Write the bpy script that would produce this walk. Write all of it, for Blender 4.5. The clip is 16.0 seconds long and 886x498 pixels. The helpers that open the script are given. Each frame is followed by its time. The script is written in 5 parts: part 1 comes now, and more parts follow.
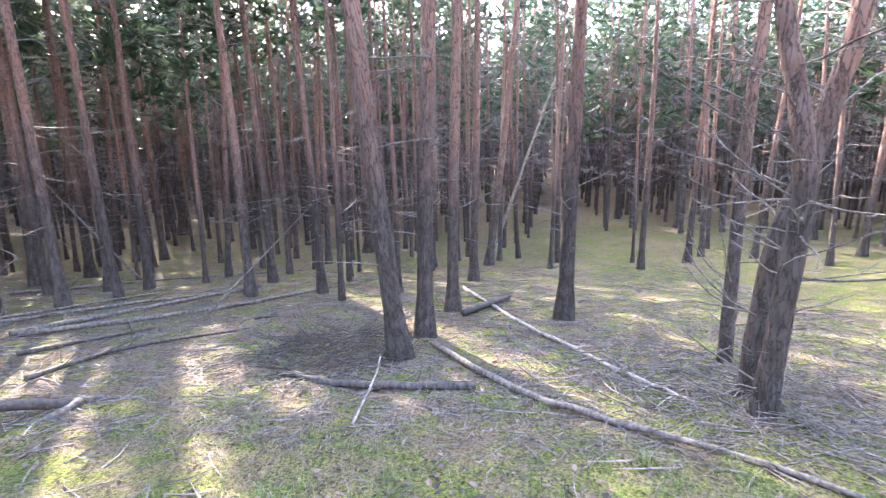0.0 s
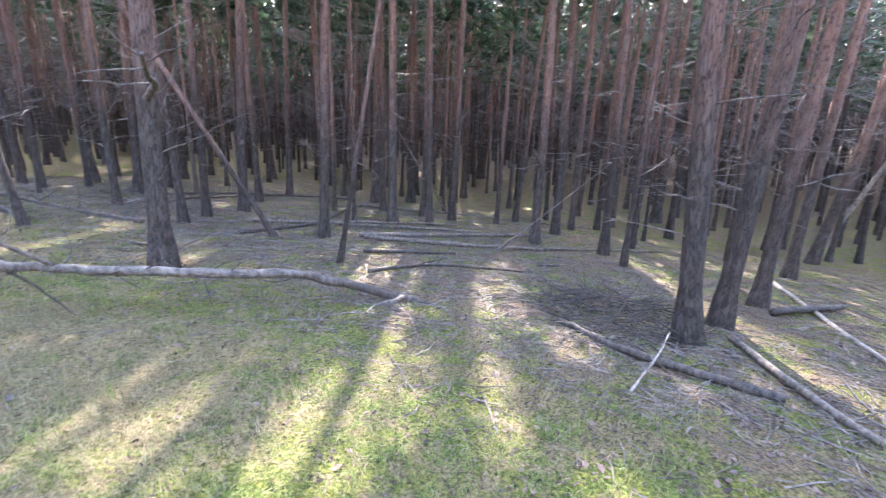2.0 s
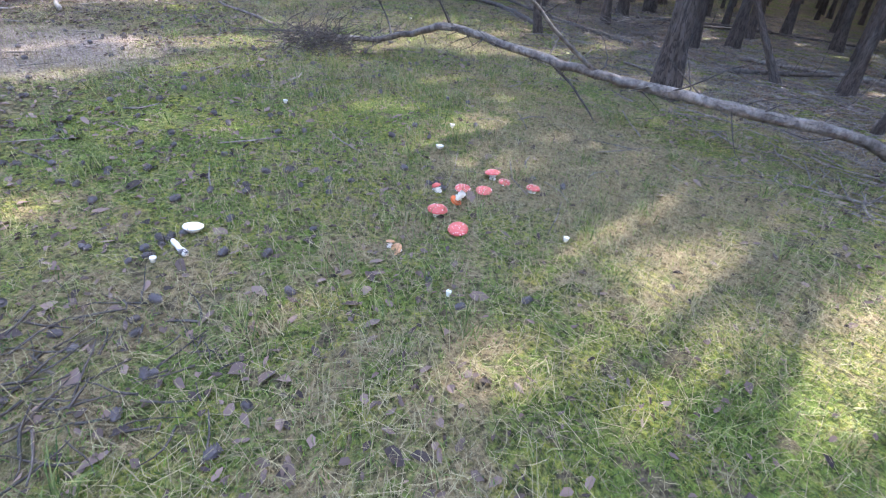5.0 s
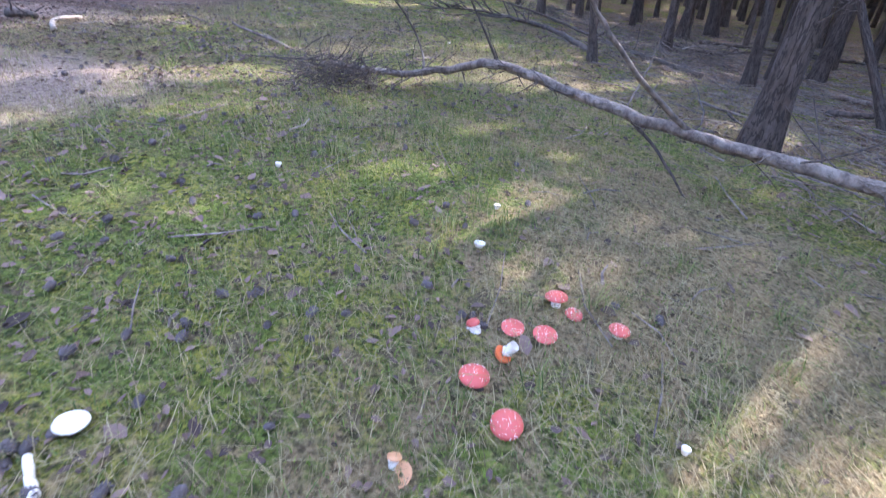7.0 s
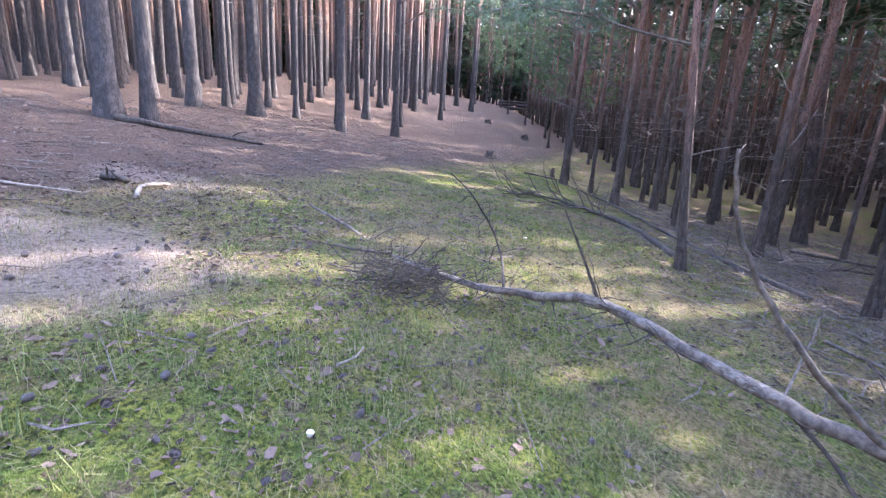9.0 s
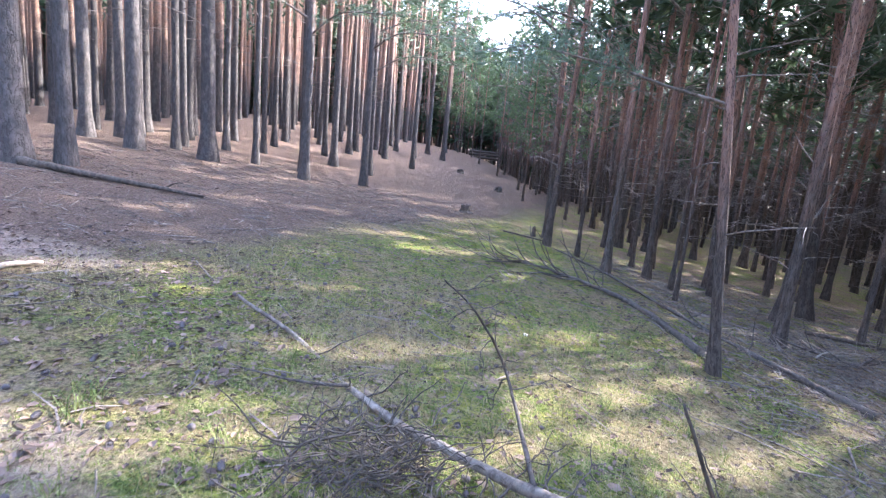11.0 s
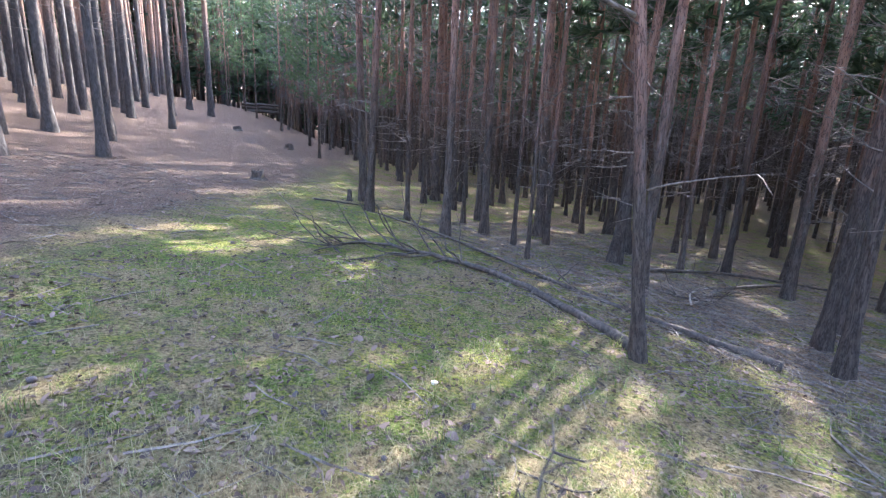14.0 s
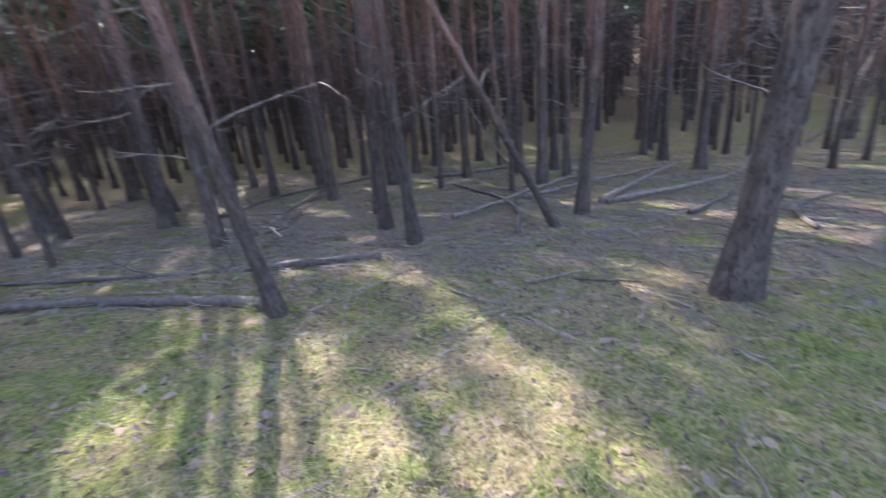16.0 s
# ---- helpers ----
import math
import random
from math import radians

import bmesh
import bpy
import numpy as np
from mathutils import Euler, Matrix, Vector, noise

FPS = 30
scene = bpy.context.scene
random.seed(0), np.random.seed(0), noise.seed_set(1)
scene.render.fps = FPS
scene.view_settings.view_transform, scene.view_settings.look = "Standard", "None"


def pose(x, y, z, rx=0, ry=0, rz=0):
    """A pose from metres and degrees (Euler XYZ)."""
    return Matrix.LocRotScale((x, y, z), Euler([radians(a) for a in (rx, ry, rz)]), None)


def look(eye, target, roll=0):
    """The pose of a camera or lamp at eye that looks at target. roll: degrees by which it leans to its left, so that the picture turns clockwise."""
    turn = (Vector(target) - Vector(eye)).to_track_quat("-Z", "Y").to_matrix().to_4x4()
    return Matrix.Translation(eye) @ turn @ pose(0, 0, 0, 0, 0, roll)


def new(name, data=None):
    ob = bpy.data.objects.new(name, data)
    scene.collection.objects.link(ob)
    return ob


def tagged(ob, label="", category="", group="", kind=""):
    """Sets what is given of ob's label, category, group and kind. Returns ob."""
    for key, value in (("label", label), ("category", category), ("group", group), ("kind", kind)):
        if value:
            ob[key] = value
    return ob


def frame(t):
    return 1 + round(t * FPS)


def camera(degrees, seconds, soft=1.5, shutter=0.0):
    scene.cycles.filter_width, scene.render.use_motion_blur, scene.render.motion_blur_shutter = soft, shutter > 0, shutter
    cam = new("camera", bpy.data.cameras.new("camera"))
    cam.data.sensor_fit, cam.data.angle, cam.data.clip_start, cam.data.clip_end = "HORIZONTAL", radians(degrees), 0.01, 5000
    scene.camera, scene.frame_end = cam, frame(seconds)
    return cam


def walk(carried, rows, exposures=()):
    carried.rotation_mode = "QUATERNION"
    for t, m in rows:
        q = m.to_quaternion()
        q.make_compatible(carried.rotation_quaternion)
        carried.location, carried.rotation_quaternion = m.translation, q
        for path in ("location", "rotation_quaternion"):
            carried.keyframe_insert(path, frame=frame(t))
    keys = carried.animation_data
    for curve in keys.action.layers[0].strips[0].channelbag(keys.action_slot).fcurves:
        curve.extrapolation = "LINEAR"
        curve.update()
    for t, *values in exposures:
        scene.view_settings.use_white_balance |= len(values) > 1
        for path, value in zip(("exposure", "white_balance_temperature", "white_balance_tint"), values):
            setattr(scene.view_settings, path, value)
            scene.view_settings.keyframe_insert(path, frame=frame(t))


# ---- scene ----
cam = camera(84.0, 16.0, soft=1.2, shutter=0.25)
PATH = [
    (0, (0.009, -3.303, 1.69), (1.964, -3.218, 1.279), -1.3),
    (0.5, (0.011, -3.245, 1.679), (1.948, -2.954, 1.272), -1.2),
    (1, (0.015, -3.171, 1.654), (1.886, -2.614, 1.219), -0.9),
    (1.5, (-0.015, -3.101, 1.651), (1.729, -2.247, 1.171), 0.7),
    (2, (-0.043, -3.025, 1.611), (1.546, -1.954, 1.039), 2.0),
    (2.5, (-0.087, -2.916, 1.586), (1.26, -1.59, 0.93), 3.1),
    (3, (-0.265, -2.749, 1.517), (0.721, -1.189, 0.745), 4.3),
    (3.5, (-0.472, -2.601, 1.435), (0.033, -0.861, 0.588), 2.4),
    (4, (-0.54, -2.469, 1.37), (-0.147, -0.774, 0.384), 3.1),
    (4.2, (-0.545, -2.475, 1.366), (-0.196, -0.794, 0.34), 2.5),
    (6.3, (-0.46, -1.523, 1.294), (-0.27, 0.013, 0.027), -2.2),
    (6.5, (-0.467, -1.428, 1.3), (-0.233, 0.09, 0.019), -1.7),
    (7, (-0.408, -1.191, 1.307), (-0.283, 0.476, 0.21), -0.4),
    (7.5, (-0.285, -0.947, 1.341), (-0.221, 0.787, 0.347), -2.7),
    (8, (-0.307, -0.75, 1.392), (-0.224, 1.067, 0.561), 0.6),
    (8.5, (-0.438, -0.508, 1.475), (-0.374, 1.384, 0.829), 2.0),
    (9, (-0.549, -0.308, 1.531), (-0.633, 1.611, 0.974), 3.7),
    (9.5, (-0.586, 0.037, 1.544), (-0.736, 1.965, 1.035), 1.7),
    (9.7, (-0.605, 0.184, 1.577), (-0.761, 2.13, 1.143), 2.5),
    (11.8, (-0.803, 1.62, 1.659), (-0.579, 3.573, 1.292), 2.9),
    (12, (-0.796, 1.729, 1.648), (-0.52, 3.658, 1.198), 0.7),
    (12.5, (-0.786, 2.072, 1.606), (-0.191, 3.92, 1.125), 0.3),
    (13, (-0.803, 2.42, 1.558), (-0.117, 4.165, 0.863), -3.4),
    (13.5, (-0.851, 2.832, 1.553), (-0.057, 4.555, 0.921), -3.0),
    (14, (-0.963, 3.184, 1.583), (-0.131, 4.933, 1.085), 2.8),
    (14.5, (-1.085, 3.514, 1.609), (-0.111, 5.141, 0.975), 0.4),
    (15, (-0.986, 3.739, 1.571), (0.196, 5.23, 0.955), -4.3),
    (15.5, (-0.868, 3.93, 1.578), (0.692, 5.048, 1.015), -6.1),
    (16, (-0.765, 3.958, 1.489), (1.043, 4.348, 0.727), -5.6),
]
EXPOSURES = [(0, 4.75, 6070, 19), (1.5, 4.55, 5970, 18), (3, 4.3, 5770, 19), (4.2, 3.95, 5870, 17), (6.3, 3.75, 5720, 20), (7, 3.8, 5670, 25), (9.5, 4.05, 5670, 24), (11.8, 4.1, 5720, 17), (13, 4.05, 5820, 17), (14, 4.1, 5670, 17), (16, 4.0, 5770, 19)]
walk(cam, [(t, look(eye, target, roll)) for t, eye, target, roll in PATH], EXPOSURES)

# ---- daylight ----
SUN_AZ, SUN_EL = radians(57), radians(31)
world = bpy.data.worlds.new("sky")
scene.world = world
world.use_nodes = True
sky = world.node_tree.nodes.new("ShaderNodeTexSky")
sky.sky_type, sky.sun_disc = "NISHITA", False
sky.sun_elevation, sky.sun_rotation = SUN_EL, SUN_AZ
sky.air_density, sky.dust_density = 1.0, 2.5
back = world.node_tree.nodes["Background"]
back.inputs["Strength"].default_value = 0.15
world.node_tree.links.new(sky.outputs[0], back.inputs["Color"])
sun = new("sun", bpy.data.lights.new("sun", "SUN"))
sun.data.energy, sun.data.angle, sun.data.color = 1.75, radians(0.6), (1.0, 0.93, 0.80)
to_sun = Vector((math.sin(SUN_AZ) * math.cos(SUN_EL), math.cos(SUN_AZ) * math.cos(SUN_EL), math.sin(SUN_EL)))
sun.matrix_world = look(to_sun * 100, (0, 0, 0))


# ---- materials ----
class Nodes:
    """Short hand for building a node tree."""

    def __init__(self, name):
        self.mat = bpy.data.materials.new(name)
        self.mat.use_nodes = True
        self.tree = self.mat.node_tree
        self.bsdf = self.tree.nodes["Principled BSDF"]
        self.out = self.tree.nodes["Material Output"]

    def add(self, kind, **inputs):
        n = self.tree.nodes.new(kind)
        for k, v in inputs.items():
            self.put(n.inputs[k.replace("_", " ")], v)
        return n

    def put(self, socket, v):
        if hasattr(v, "is_linked"):
            self.tree.links.new(v, socket)
        elif isinstance(v, tuple) and len(v) == 3 and socket.type == "RGBA":
            socket.default_value = (*v, 1)
        else:
            socket.default_value = v

    def math(self, op, a, b=0.0, c=0.0, clamp=False):
        n = self.tree.nodes.new("ShaderNodeMath")
        n.operation, n.use_clamp = op, clamp
        for s, v in zip(n.inputs, (a, b, c)):
            self.put(s, v)
        return n.outputs[0]

    def coords(self, scale=(1, 1, 1)):
        if not hasattr(self, "tex"):
            self.tex = self.tree.nodes.new("ShaderNodeTexCoord")
        m = self.add("ShaderNodeMapping")
        m.inputs["Scale"].default_value = scale
        self.tree.links.new(self.tex.outputs["Object"], m.inputs["Vector"])
        return m.outputs[0]

    def noise(self, scale, detail=4.0, rough=0.6, stretch=(1, 1, 1), vector=None):
        n = self.add("ShaderNodeTexNoise", Scale=scale, Detail=detail, Roughness=rough)
        self.tree.links.new(vector or self.coords(stretch), n.inputs["Vector"])
        return n.outputs["Fac"]

    def band(self, v, lo, hi, a=0.0, b=1.0):
        n = self.tree.nodes.new("ShaderNodeMapRange")
        n.interpolation_type = "SMOOTHSTEP"
        for k, x in zip(("Value", "From Min", "From Max", "To Min", "To Max"), (v, lo, hi, a, b)):
            self.put(n.inputs[k], x)
        return n.outputs[0]

    def mix(self, fac, a, b, mode="MIX"):
        n = self.tree.nodes.new("ShaderNodeMix")
        n.data_type, n.blend_type = "RGBA", mode
        self.put(n.inputs[0], fac)
        self.put(n.inputs[6], a)
        self.put(n.inputs[7], b)
        return n.outputs[2]

    def random(self):
        return self.tree.nodes.new("ShaderNodeObjectInfo").outputs["Random"]

    def island(self):
        return self.tree.nodes.new("ShaderNodeNewGeometry").outputs["Random Per Island"]

    def finish(self, colour, rough=0.9, bump=None, strength=0.5, distance=0.02, specular=0.2):
        self.put(self.bsdf.inputs["Base Color"], colour)
        self.put(self.bsdf.inputs["Roughness"], rough)
        self.bsdf.inputs["Specular IOR Level"].default_value = specular
        if bump is not None:
            b = self.add("ShaderNodeBump", Strength=strength, Distance=distance, Height=bump)
            self.tree.links.new(b.outputs[0], self.bsdf.inputs["Normal"])
        return self.mat


# centre, half widths and strength of dry spots; below nought for green ones
DRY_SPOTS = [(0.9, 0.1, 1.3, 1.3, 0.045), (1.0, 1.5, 0.9, 1.0, 0.03), (2.4, 4.6, 1.4, 1.3, 0.015), (-2.0, 6.0, 1.4, 1.0, 0.03), (-0.6, -1.3, 0.6, 0.45, 0.02),
             (-1.2, 1.0, 1.4, 1.9, -0.025), (-0.2, 1.2, 0.6, 0.8, -0.02), (0.6, -1.6, 0.9, 0.5, -0.03)]


def dryness(x, y):
    return sum(k * 10 * max(0.0, 1 - ((x - a) / rx) ** 2 - ((y - b) / ry) ** 2) for a, b, rx, ry, k in DRY_SPOTS)


def ground_material():
    n = Nodes("forest_floor")
    pos = n.add("ShaderNodeSeparateXYZ", Vector=n.coords())
    x, y = pos.outputs[0], pos.outputs[1]
    big = n.noise(0.45, 5, 0.6)
    mid = n.noise(2.3, 5, 0.62)
    fine = n.noise(38, 5, 0.75)
    grain = n.noise(120, 3, 0.7)
    # colours
    cushion = n.band(n.noise(3.4, 4, 0.6), 0.42, 0.6)
    moss = n.mix(n.band(fine, 0.35, 0.7), (0.055, 0.08, 0.018), n.mix(cushion, (0.19, 0.26, 0.045), (0.34, 0.34, 0.055)))
    grass = n.mix(n.band(fine, 0.3, 0.72), (0.10, 0.07, 0.04), (0.40, 0.30, 0.165))
    litter = n.mix(n.band(fine, 0.3, 0.7), (0.075, 0.052, 0.035), (0.29, 0.207, 0.138))
    needles = n.mix(n.band(fine, 0.3, 0.75), (0.08, 0.056, 0.044), (0.22, 0.152, 0.115))
    sand = n.mix(n.band(fine, 0.3, 0.7), (0.24, 0.175, 0.14), (0.46, 0.36, 0.29))
    # where the moss and dry grass grow
    patch = n.math("ADD", n.math("MULTIPLY", big, 0.55), n.math("MULTIPLY", mid, 0.45))
    small = n.noise(7.5, 4, 0.65)
    patch = n.math("ADD", n.math("MULTIPLY", patch, 0.64), n.math("MULTIPLY", small, 0.36))
    # drier hollows, and the greener bank
    for cx, cy, rx, ry, much in DRY_SPOTS:
        u = n.math("DIVIDE", n.math("SUBTRACT", x, cx), rx)
        v = n.math("DIVIDE", n.math("SUBTRACT", y, cy), ry)
        d = n.math("ADD", n.math("MULTIPLY", u, u), n.math("MULTIPLY", v, v))
        patch = n.math("ADD", patch, n.band(d, 1.8, 0.0, 0.0, -much))
    colour = n.mix(n.band(patch, 0.437, 0.525, 0.05, 0.94), grass, moss)
    colour = n.mix(n.band(small, 0.545, 0.64, 0.0, 0.8), colour, n.mix(0.35, litter, (0.10, 0.072, 0.062)))
    # needles and crumbs gather on the western bank
    bank = n.math("ADD", n.math("MULTIPLY", x, -0.34), n.math("MULTIPLY", n.math("SUBTRACT", mid, 0.5), 2.6))
    colour = n.mix(n.band(bank, 0.6, 1.5, 0.0, 0.75), colour, litter)
    # litter of the young pine wood to the east
    edge = n.math("ADD", x, n.math("MULTIPLY", n.math("SUBTRACT", big, 0.5), 5.0))
    south = n.math("MULTIPLY", n.band(y, -3.0, -8.0), n.band(x, 16.0, 36.0, 1.0, 0.0))
    wood = n.math("SUBTRACT", n.band(edge, 1.8, 4.2), n.math("MULTIPLY", south, 0.45))
    tufts = n.math("MULTIPLY", n.band(mid, 0.43, 0.58), n.band(x, 14.0, 32.0, 1.0, 0.05))
    colour = n.mix(n.math("MULTIPLY", wood, n.math("SUBTRACT", 1.0, n.math("MULTIPLY", tufts, 0.8)), clamp=True), colour, litter)
    # needles on the track and under the tall stand
    line = n.math("SUBTRACT", y, n.math("MULTIPLY_ADD", x, 2.3, 14.6))
    line = n.math("ADD", line, n.math("MULTIPLY", n.math("SUBTRACT", big, 0.5), 7.0))
    colour = n.mix(n.band(line, -2.2, 1.6), colour, needles)
    # bare sand
    for cx, cy, rx, ry in ((-3.6, 2.6, 1.75, 1.0), (-4.3, 5.3, 0.9, 0.45)):
        sx = n.math("DIVIDE", n.math("SUBTRACT", x, cx), rx)
        sy = n.math("DIVIDE", n.math("SUBTRACT", y, cy), ry)
        far = n.math("SQRT", n.math("ADD", n.math("MULTIPLY", sx, sx), n.math("MULTIPLY", sy, sy)))
        far = n.math("ADD", far, n.math("MULTIPLY", n.math("SUBTRACT", mid, 0.5), 1.3))
        colour = n.mix(n.band(far, 1.1, 0.6, 0.0, 0.85 if rx > 1 else 0.6), colour, sand)
    # darker colour in the low spots of the clump noise, between tufts and litter
    clump = n.noise(19, 4, 0.7)
    colour = n.mix(n.band(clump, 0.44, 0.34, 0.0, 0.45), colour, (0.03, 0.03, 0.014))
    colour = n.mix(n.band(n.noise(55, 3, 0.7), 0.58, 0.7, 0.0, 0.5), colour, n.mix(n.band(patch, 0.44, 0.52), (0.44, 0.33, 0.20), (0.36, 0.36, 0.10)))
    # crumbs of bark and small light flecks
    colour = n.mix(n.band(grain, 0.66, 0.76, 0.0, 0.55), colour, (0.42, 0.34, 0.27))
    colour = n.mix(n.band(grain, 0.36, 0.28, 0.0, 0.7), colour, (0.035, 0.026, 0.022))
    relief = n.math("ADD", n.math("MULTIPLY", fine, 0.7), n.math("MULTIPLY_ADD", grain, 0.5, n.math("MULTIPLY", clump, 0.8)))
    return n.finish(colour, 0.95, relief, 1.0, 0.045, 0.1)


def bark_material(name, low, high, change, dark):
    n = Nodes(name)
    z = n.add("ShaderNodeSeparateXYZ", Vector=n.coords()).outputs[2]
    plates = n.noise(26, 3, 0.55, (1.0, 1.0, 0.22))
    crack = n.band(n.math("ABSOLUTE", n.math("SUBTRACT", plates, 0.5)), 0.0, 0.055)
    flake = n.noise(9, 6, 0.7, (1.2, 1.2, 0.5))
    patch = n.noise(1.7, 4, 0.6)
    h = n.math("ADD", z, n.math("MULTIPLY", n.math("SUBTRACT", patch, 0.5), 3.0))
    base = n.mix(n.band(h, change, change + 2.6), low, high)
    base = n.mix(n.band(flake, 0.35, 0.7, 0.0, 0.4), base, n.mix(0.5, base, (0.42, 0.36, 0.31)))
    base = n.mix(n.band(patch, 0.6, 0.75, 0.0, 0.28), base, (0.16, 0.19, 0.13))
    colour = n.mix(n.math("MULTIPLY_ADD", crack, 0.75, 0.25), dark, base)
    tone = n.math("MULTIPLY_ADD", n.random(), 0.34, 0.72)
    shade = n.add("ShaderNodeHueSaturation", Color=colour)
    n.put(shade.inputs["Value"], tone)
    relief = n.math("ADD", n.math("MULTIPLY", crack, 0.8), n.math("MULTIPLY", flake, 0.5))
    return n.finish(shade.outputs[0], 0.85, relief, 0.8, 0.014, 0.25)


def dead_wood_material(name, a, b):
    n = Nodes(name)
    streak = n.noise(22, 5, 0.7, (1, 1, 0.6))
    patch = n.noise(4.0, 4, 0.6)
    colour = n.mix(n.band(streak, 0.3, 0.7), a, b)
    colour = n.mix(n.band(patch, 0.52, 0.68, 0.0, 0.6), colour, (0.05, 0.042, 0.036))
    return n.finish(colour, 0.8, streak, 0.7, 0.01, 0.25)


def leaf_material(name, a, b, through_light=0.35, gloss=0.5):
    n = Nodes(name)
    colour = n.mix(n.island(), a, b)
    mat = n.finish(colour, gloss, specular=0.3)
    t = n.add("ShaderNodeBsdfTranslucent", Color=colour)
    m = n.add("ShaderNodeMixShader", Fac=through_light)
    n.tree.links.new(n.bsdf.outputs[0], m.inputs[1])
    n.tree.links.new(t.outputs[0], m.inputs[2])
    n.tree.links.new(m.outputs[0], n.out.inputs["Surface"])
    return mat


def plain(name, colour, rough=0.7, spots=None, scale=30.0):
    n = Nodes(name)
    f = n.noise(scale, 4, 0.6)
    c = n.mix(f, tuple(v * 0.8 for v in colour), tuple(min(1.0, v * 1.2) for v in colour))
    if spots:
        v = n.tree.nodes.new("ShaderNodeTexVoronoi")
        v.inputs["Scale"].default_value = spots
        n.tree.links.new(n.coords(), v.inputs["Vector"])
        c = n.mix(n.band(v.outputs["Distance"], 0.33, 0.22), c, (0.8, 0.72, 0.6))
    return n.finish(c, rough, f, 0.3, 0.003, 0.4)


GROUND = ground_material()
BARK = bark_material("young_pine_bark", (0.075, 0.057, 0.045), (0.31, 0.165, 0.115), 1.5, (0.028, 0.021, 0.018))
TALL_BARK = bark_material("tall_pine_bark", (0.062, 0.056, 0.053), (0.31, 0.18, 0.12), 4.6, (0.05, 0.04, 0.036))
DEAD = dead_wood_material("dead_twigs", (0.085, 0.068, 0.056), (0.27, 0.22, 0.18))
LOG = dead_wood_material("grey_log", (0.07, 0.056, 0.045), (0.235, 0.19, 0.15))


def peeled_material():
    """Grey bark that has come off in long pale strips."""
    n = Nodes("fallen_pine_wood")
    streak = n.noise(22, 5, 0.7, (1, 1, 0.6))
    strip = n.noise(2.6, 5, 0.7, (1, 1, 1.8))
    bark = n.mix(n.band(streak, 0.3, 0.7), (0.07, 0.055, 0.045), (0.22, 0.18, 0.145))
    bare = n.mix(n.band(streak, 0.3, 0.7), (0.15, 0.122, 0.097), (0.34, 0.285, 0.23))
    colour = n.mix(n.band(strip, 0.40, 0.72), bark, bare)
    colour = n.mix(n.band(n.noise(9, 4, 0.6), 0.58, 0.72, 0.0, 0.35), colour, (0.06, 0.05, 0.042))
    away = n.add("ShaderNodeVectorMath")
    away.operation = "LENGTH"
    n.tree.links.new(n.coords(), away.inputs[0])
    colour = n.mix(n.band(away.outputs["Value"], 1.9, 0.5, 0.0, 0.75), colour, n.mix(streak, (0.03, 0.024, 0.02), (0.12, 0.094, 0.075)))
    return n.finish(colour, 0.8, n.math("ADD", streak, n.band(strip, 0.58, 0.5)), 0.8, 0.012, 0.25)


FALLEN = peeled_material()
DARK_LOG = dead_wood_material("dark_log", (0.04, 0.033, 0.027), (0.125, 0.10, 0.08))
PALE = dead_wood_material("barkless_wood", (0.19, 0.155, 0.12), (0.42, 0.355, 0.285))
NEEDLE = leaf_material("pine_needles", (0.035, 0.06, 0.032), (0.095, 0.135, 0.07))
FRESH = leaf_material("fresh_needles", (0.055, 0.095, 0.045), (0.14, 0.20, 0.085))
BLADE = leaf_material("grass_blades", (0.045, 0.085, 0.015), (0.30, 0.32, 0.10), 0.3, 0.6)
MOSS = leaf_material("moss_sprigs", (0.04, 0.085, 0.013), (0.22, 0.30, 0.045), 0.3, 0.6)
DRY = leaf_material("dry_grass", (0.13, 0.10, 0.05), (0.42, 0.355, 0.185), 0.2, 0.8)
LEAF = leaf_material("fallen_leaves", (0.045, 0.033, 0.028), (0.26, 0.18, 0.14), 0.1, 0.9)
BOUGH_NEEDLE = leaf_material("bough_needles", (0.075, 0.115, 0.08), (0.17, 0.23, 0.15), 0.4)
# dead twigs of the far wood, with its shade put into their colour
SHADE_TWIG = dead_wood_material("shaded_twigs", (0.09, 0.075, 0.07), (0.24, 0.19, 0.17))
CONE = plain("pine_cone", (0.12, 0.10, 0.095), 0.8)
CAP = plain("fly_agaric_cap", (0.54, 0.10, 0.075), 0.45)
ORANGE = plain("worn_cap", (0.75, 0.17, 0.05), 0.45)
CREAM = plain("mushroom_flesh", (0.80, 0.74, 0.62), 0.6)
TAN = plain("tan_gills", (0.55, 0.28, 0.13), 0.6)


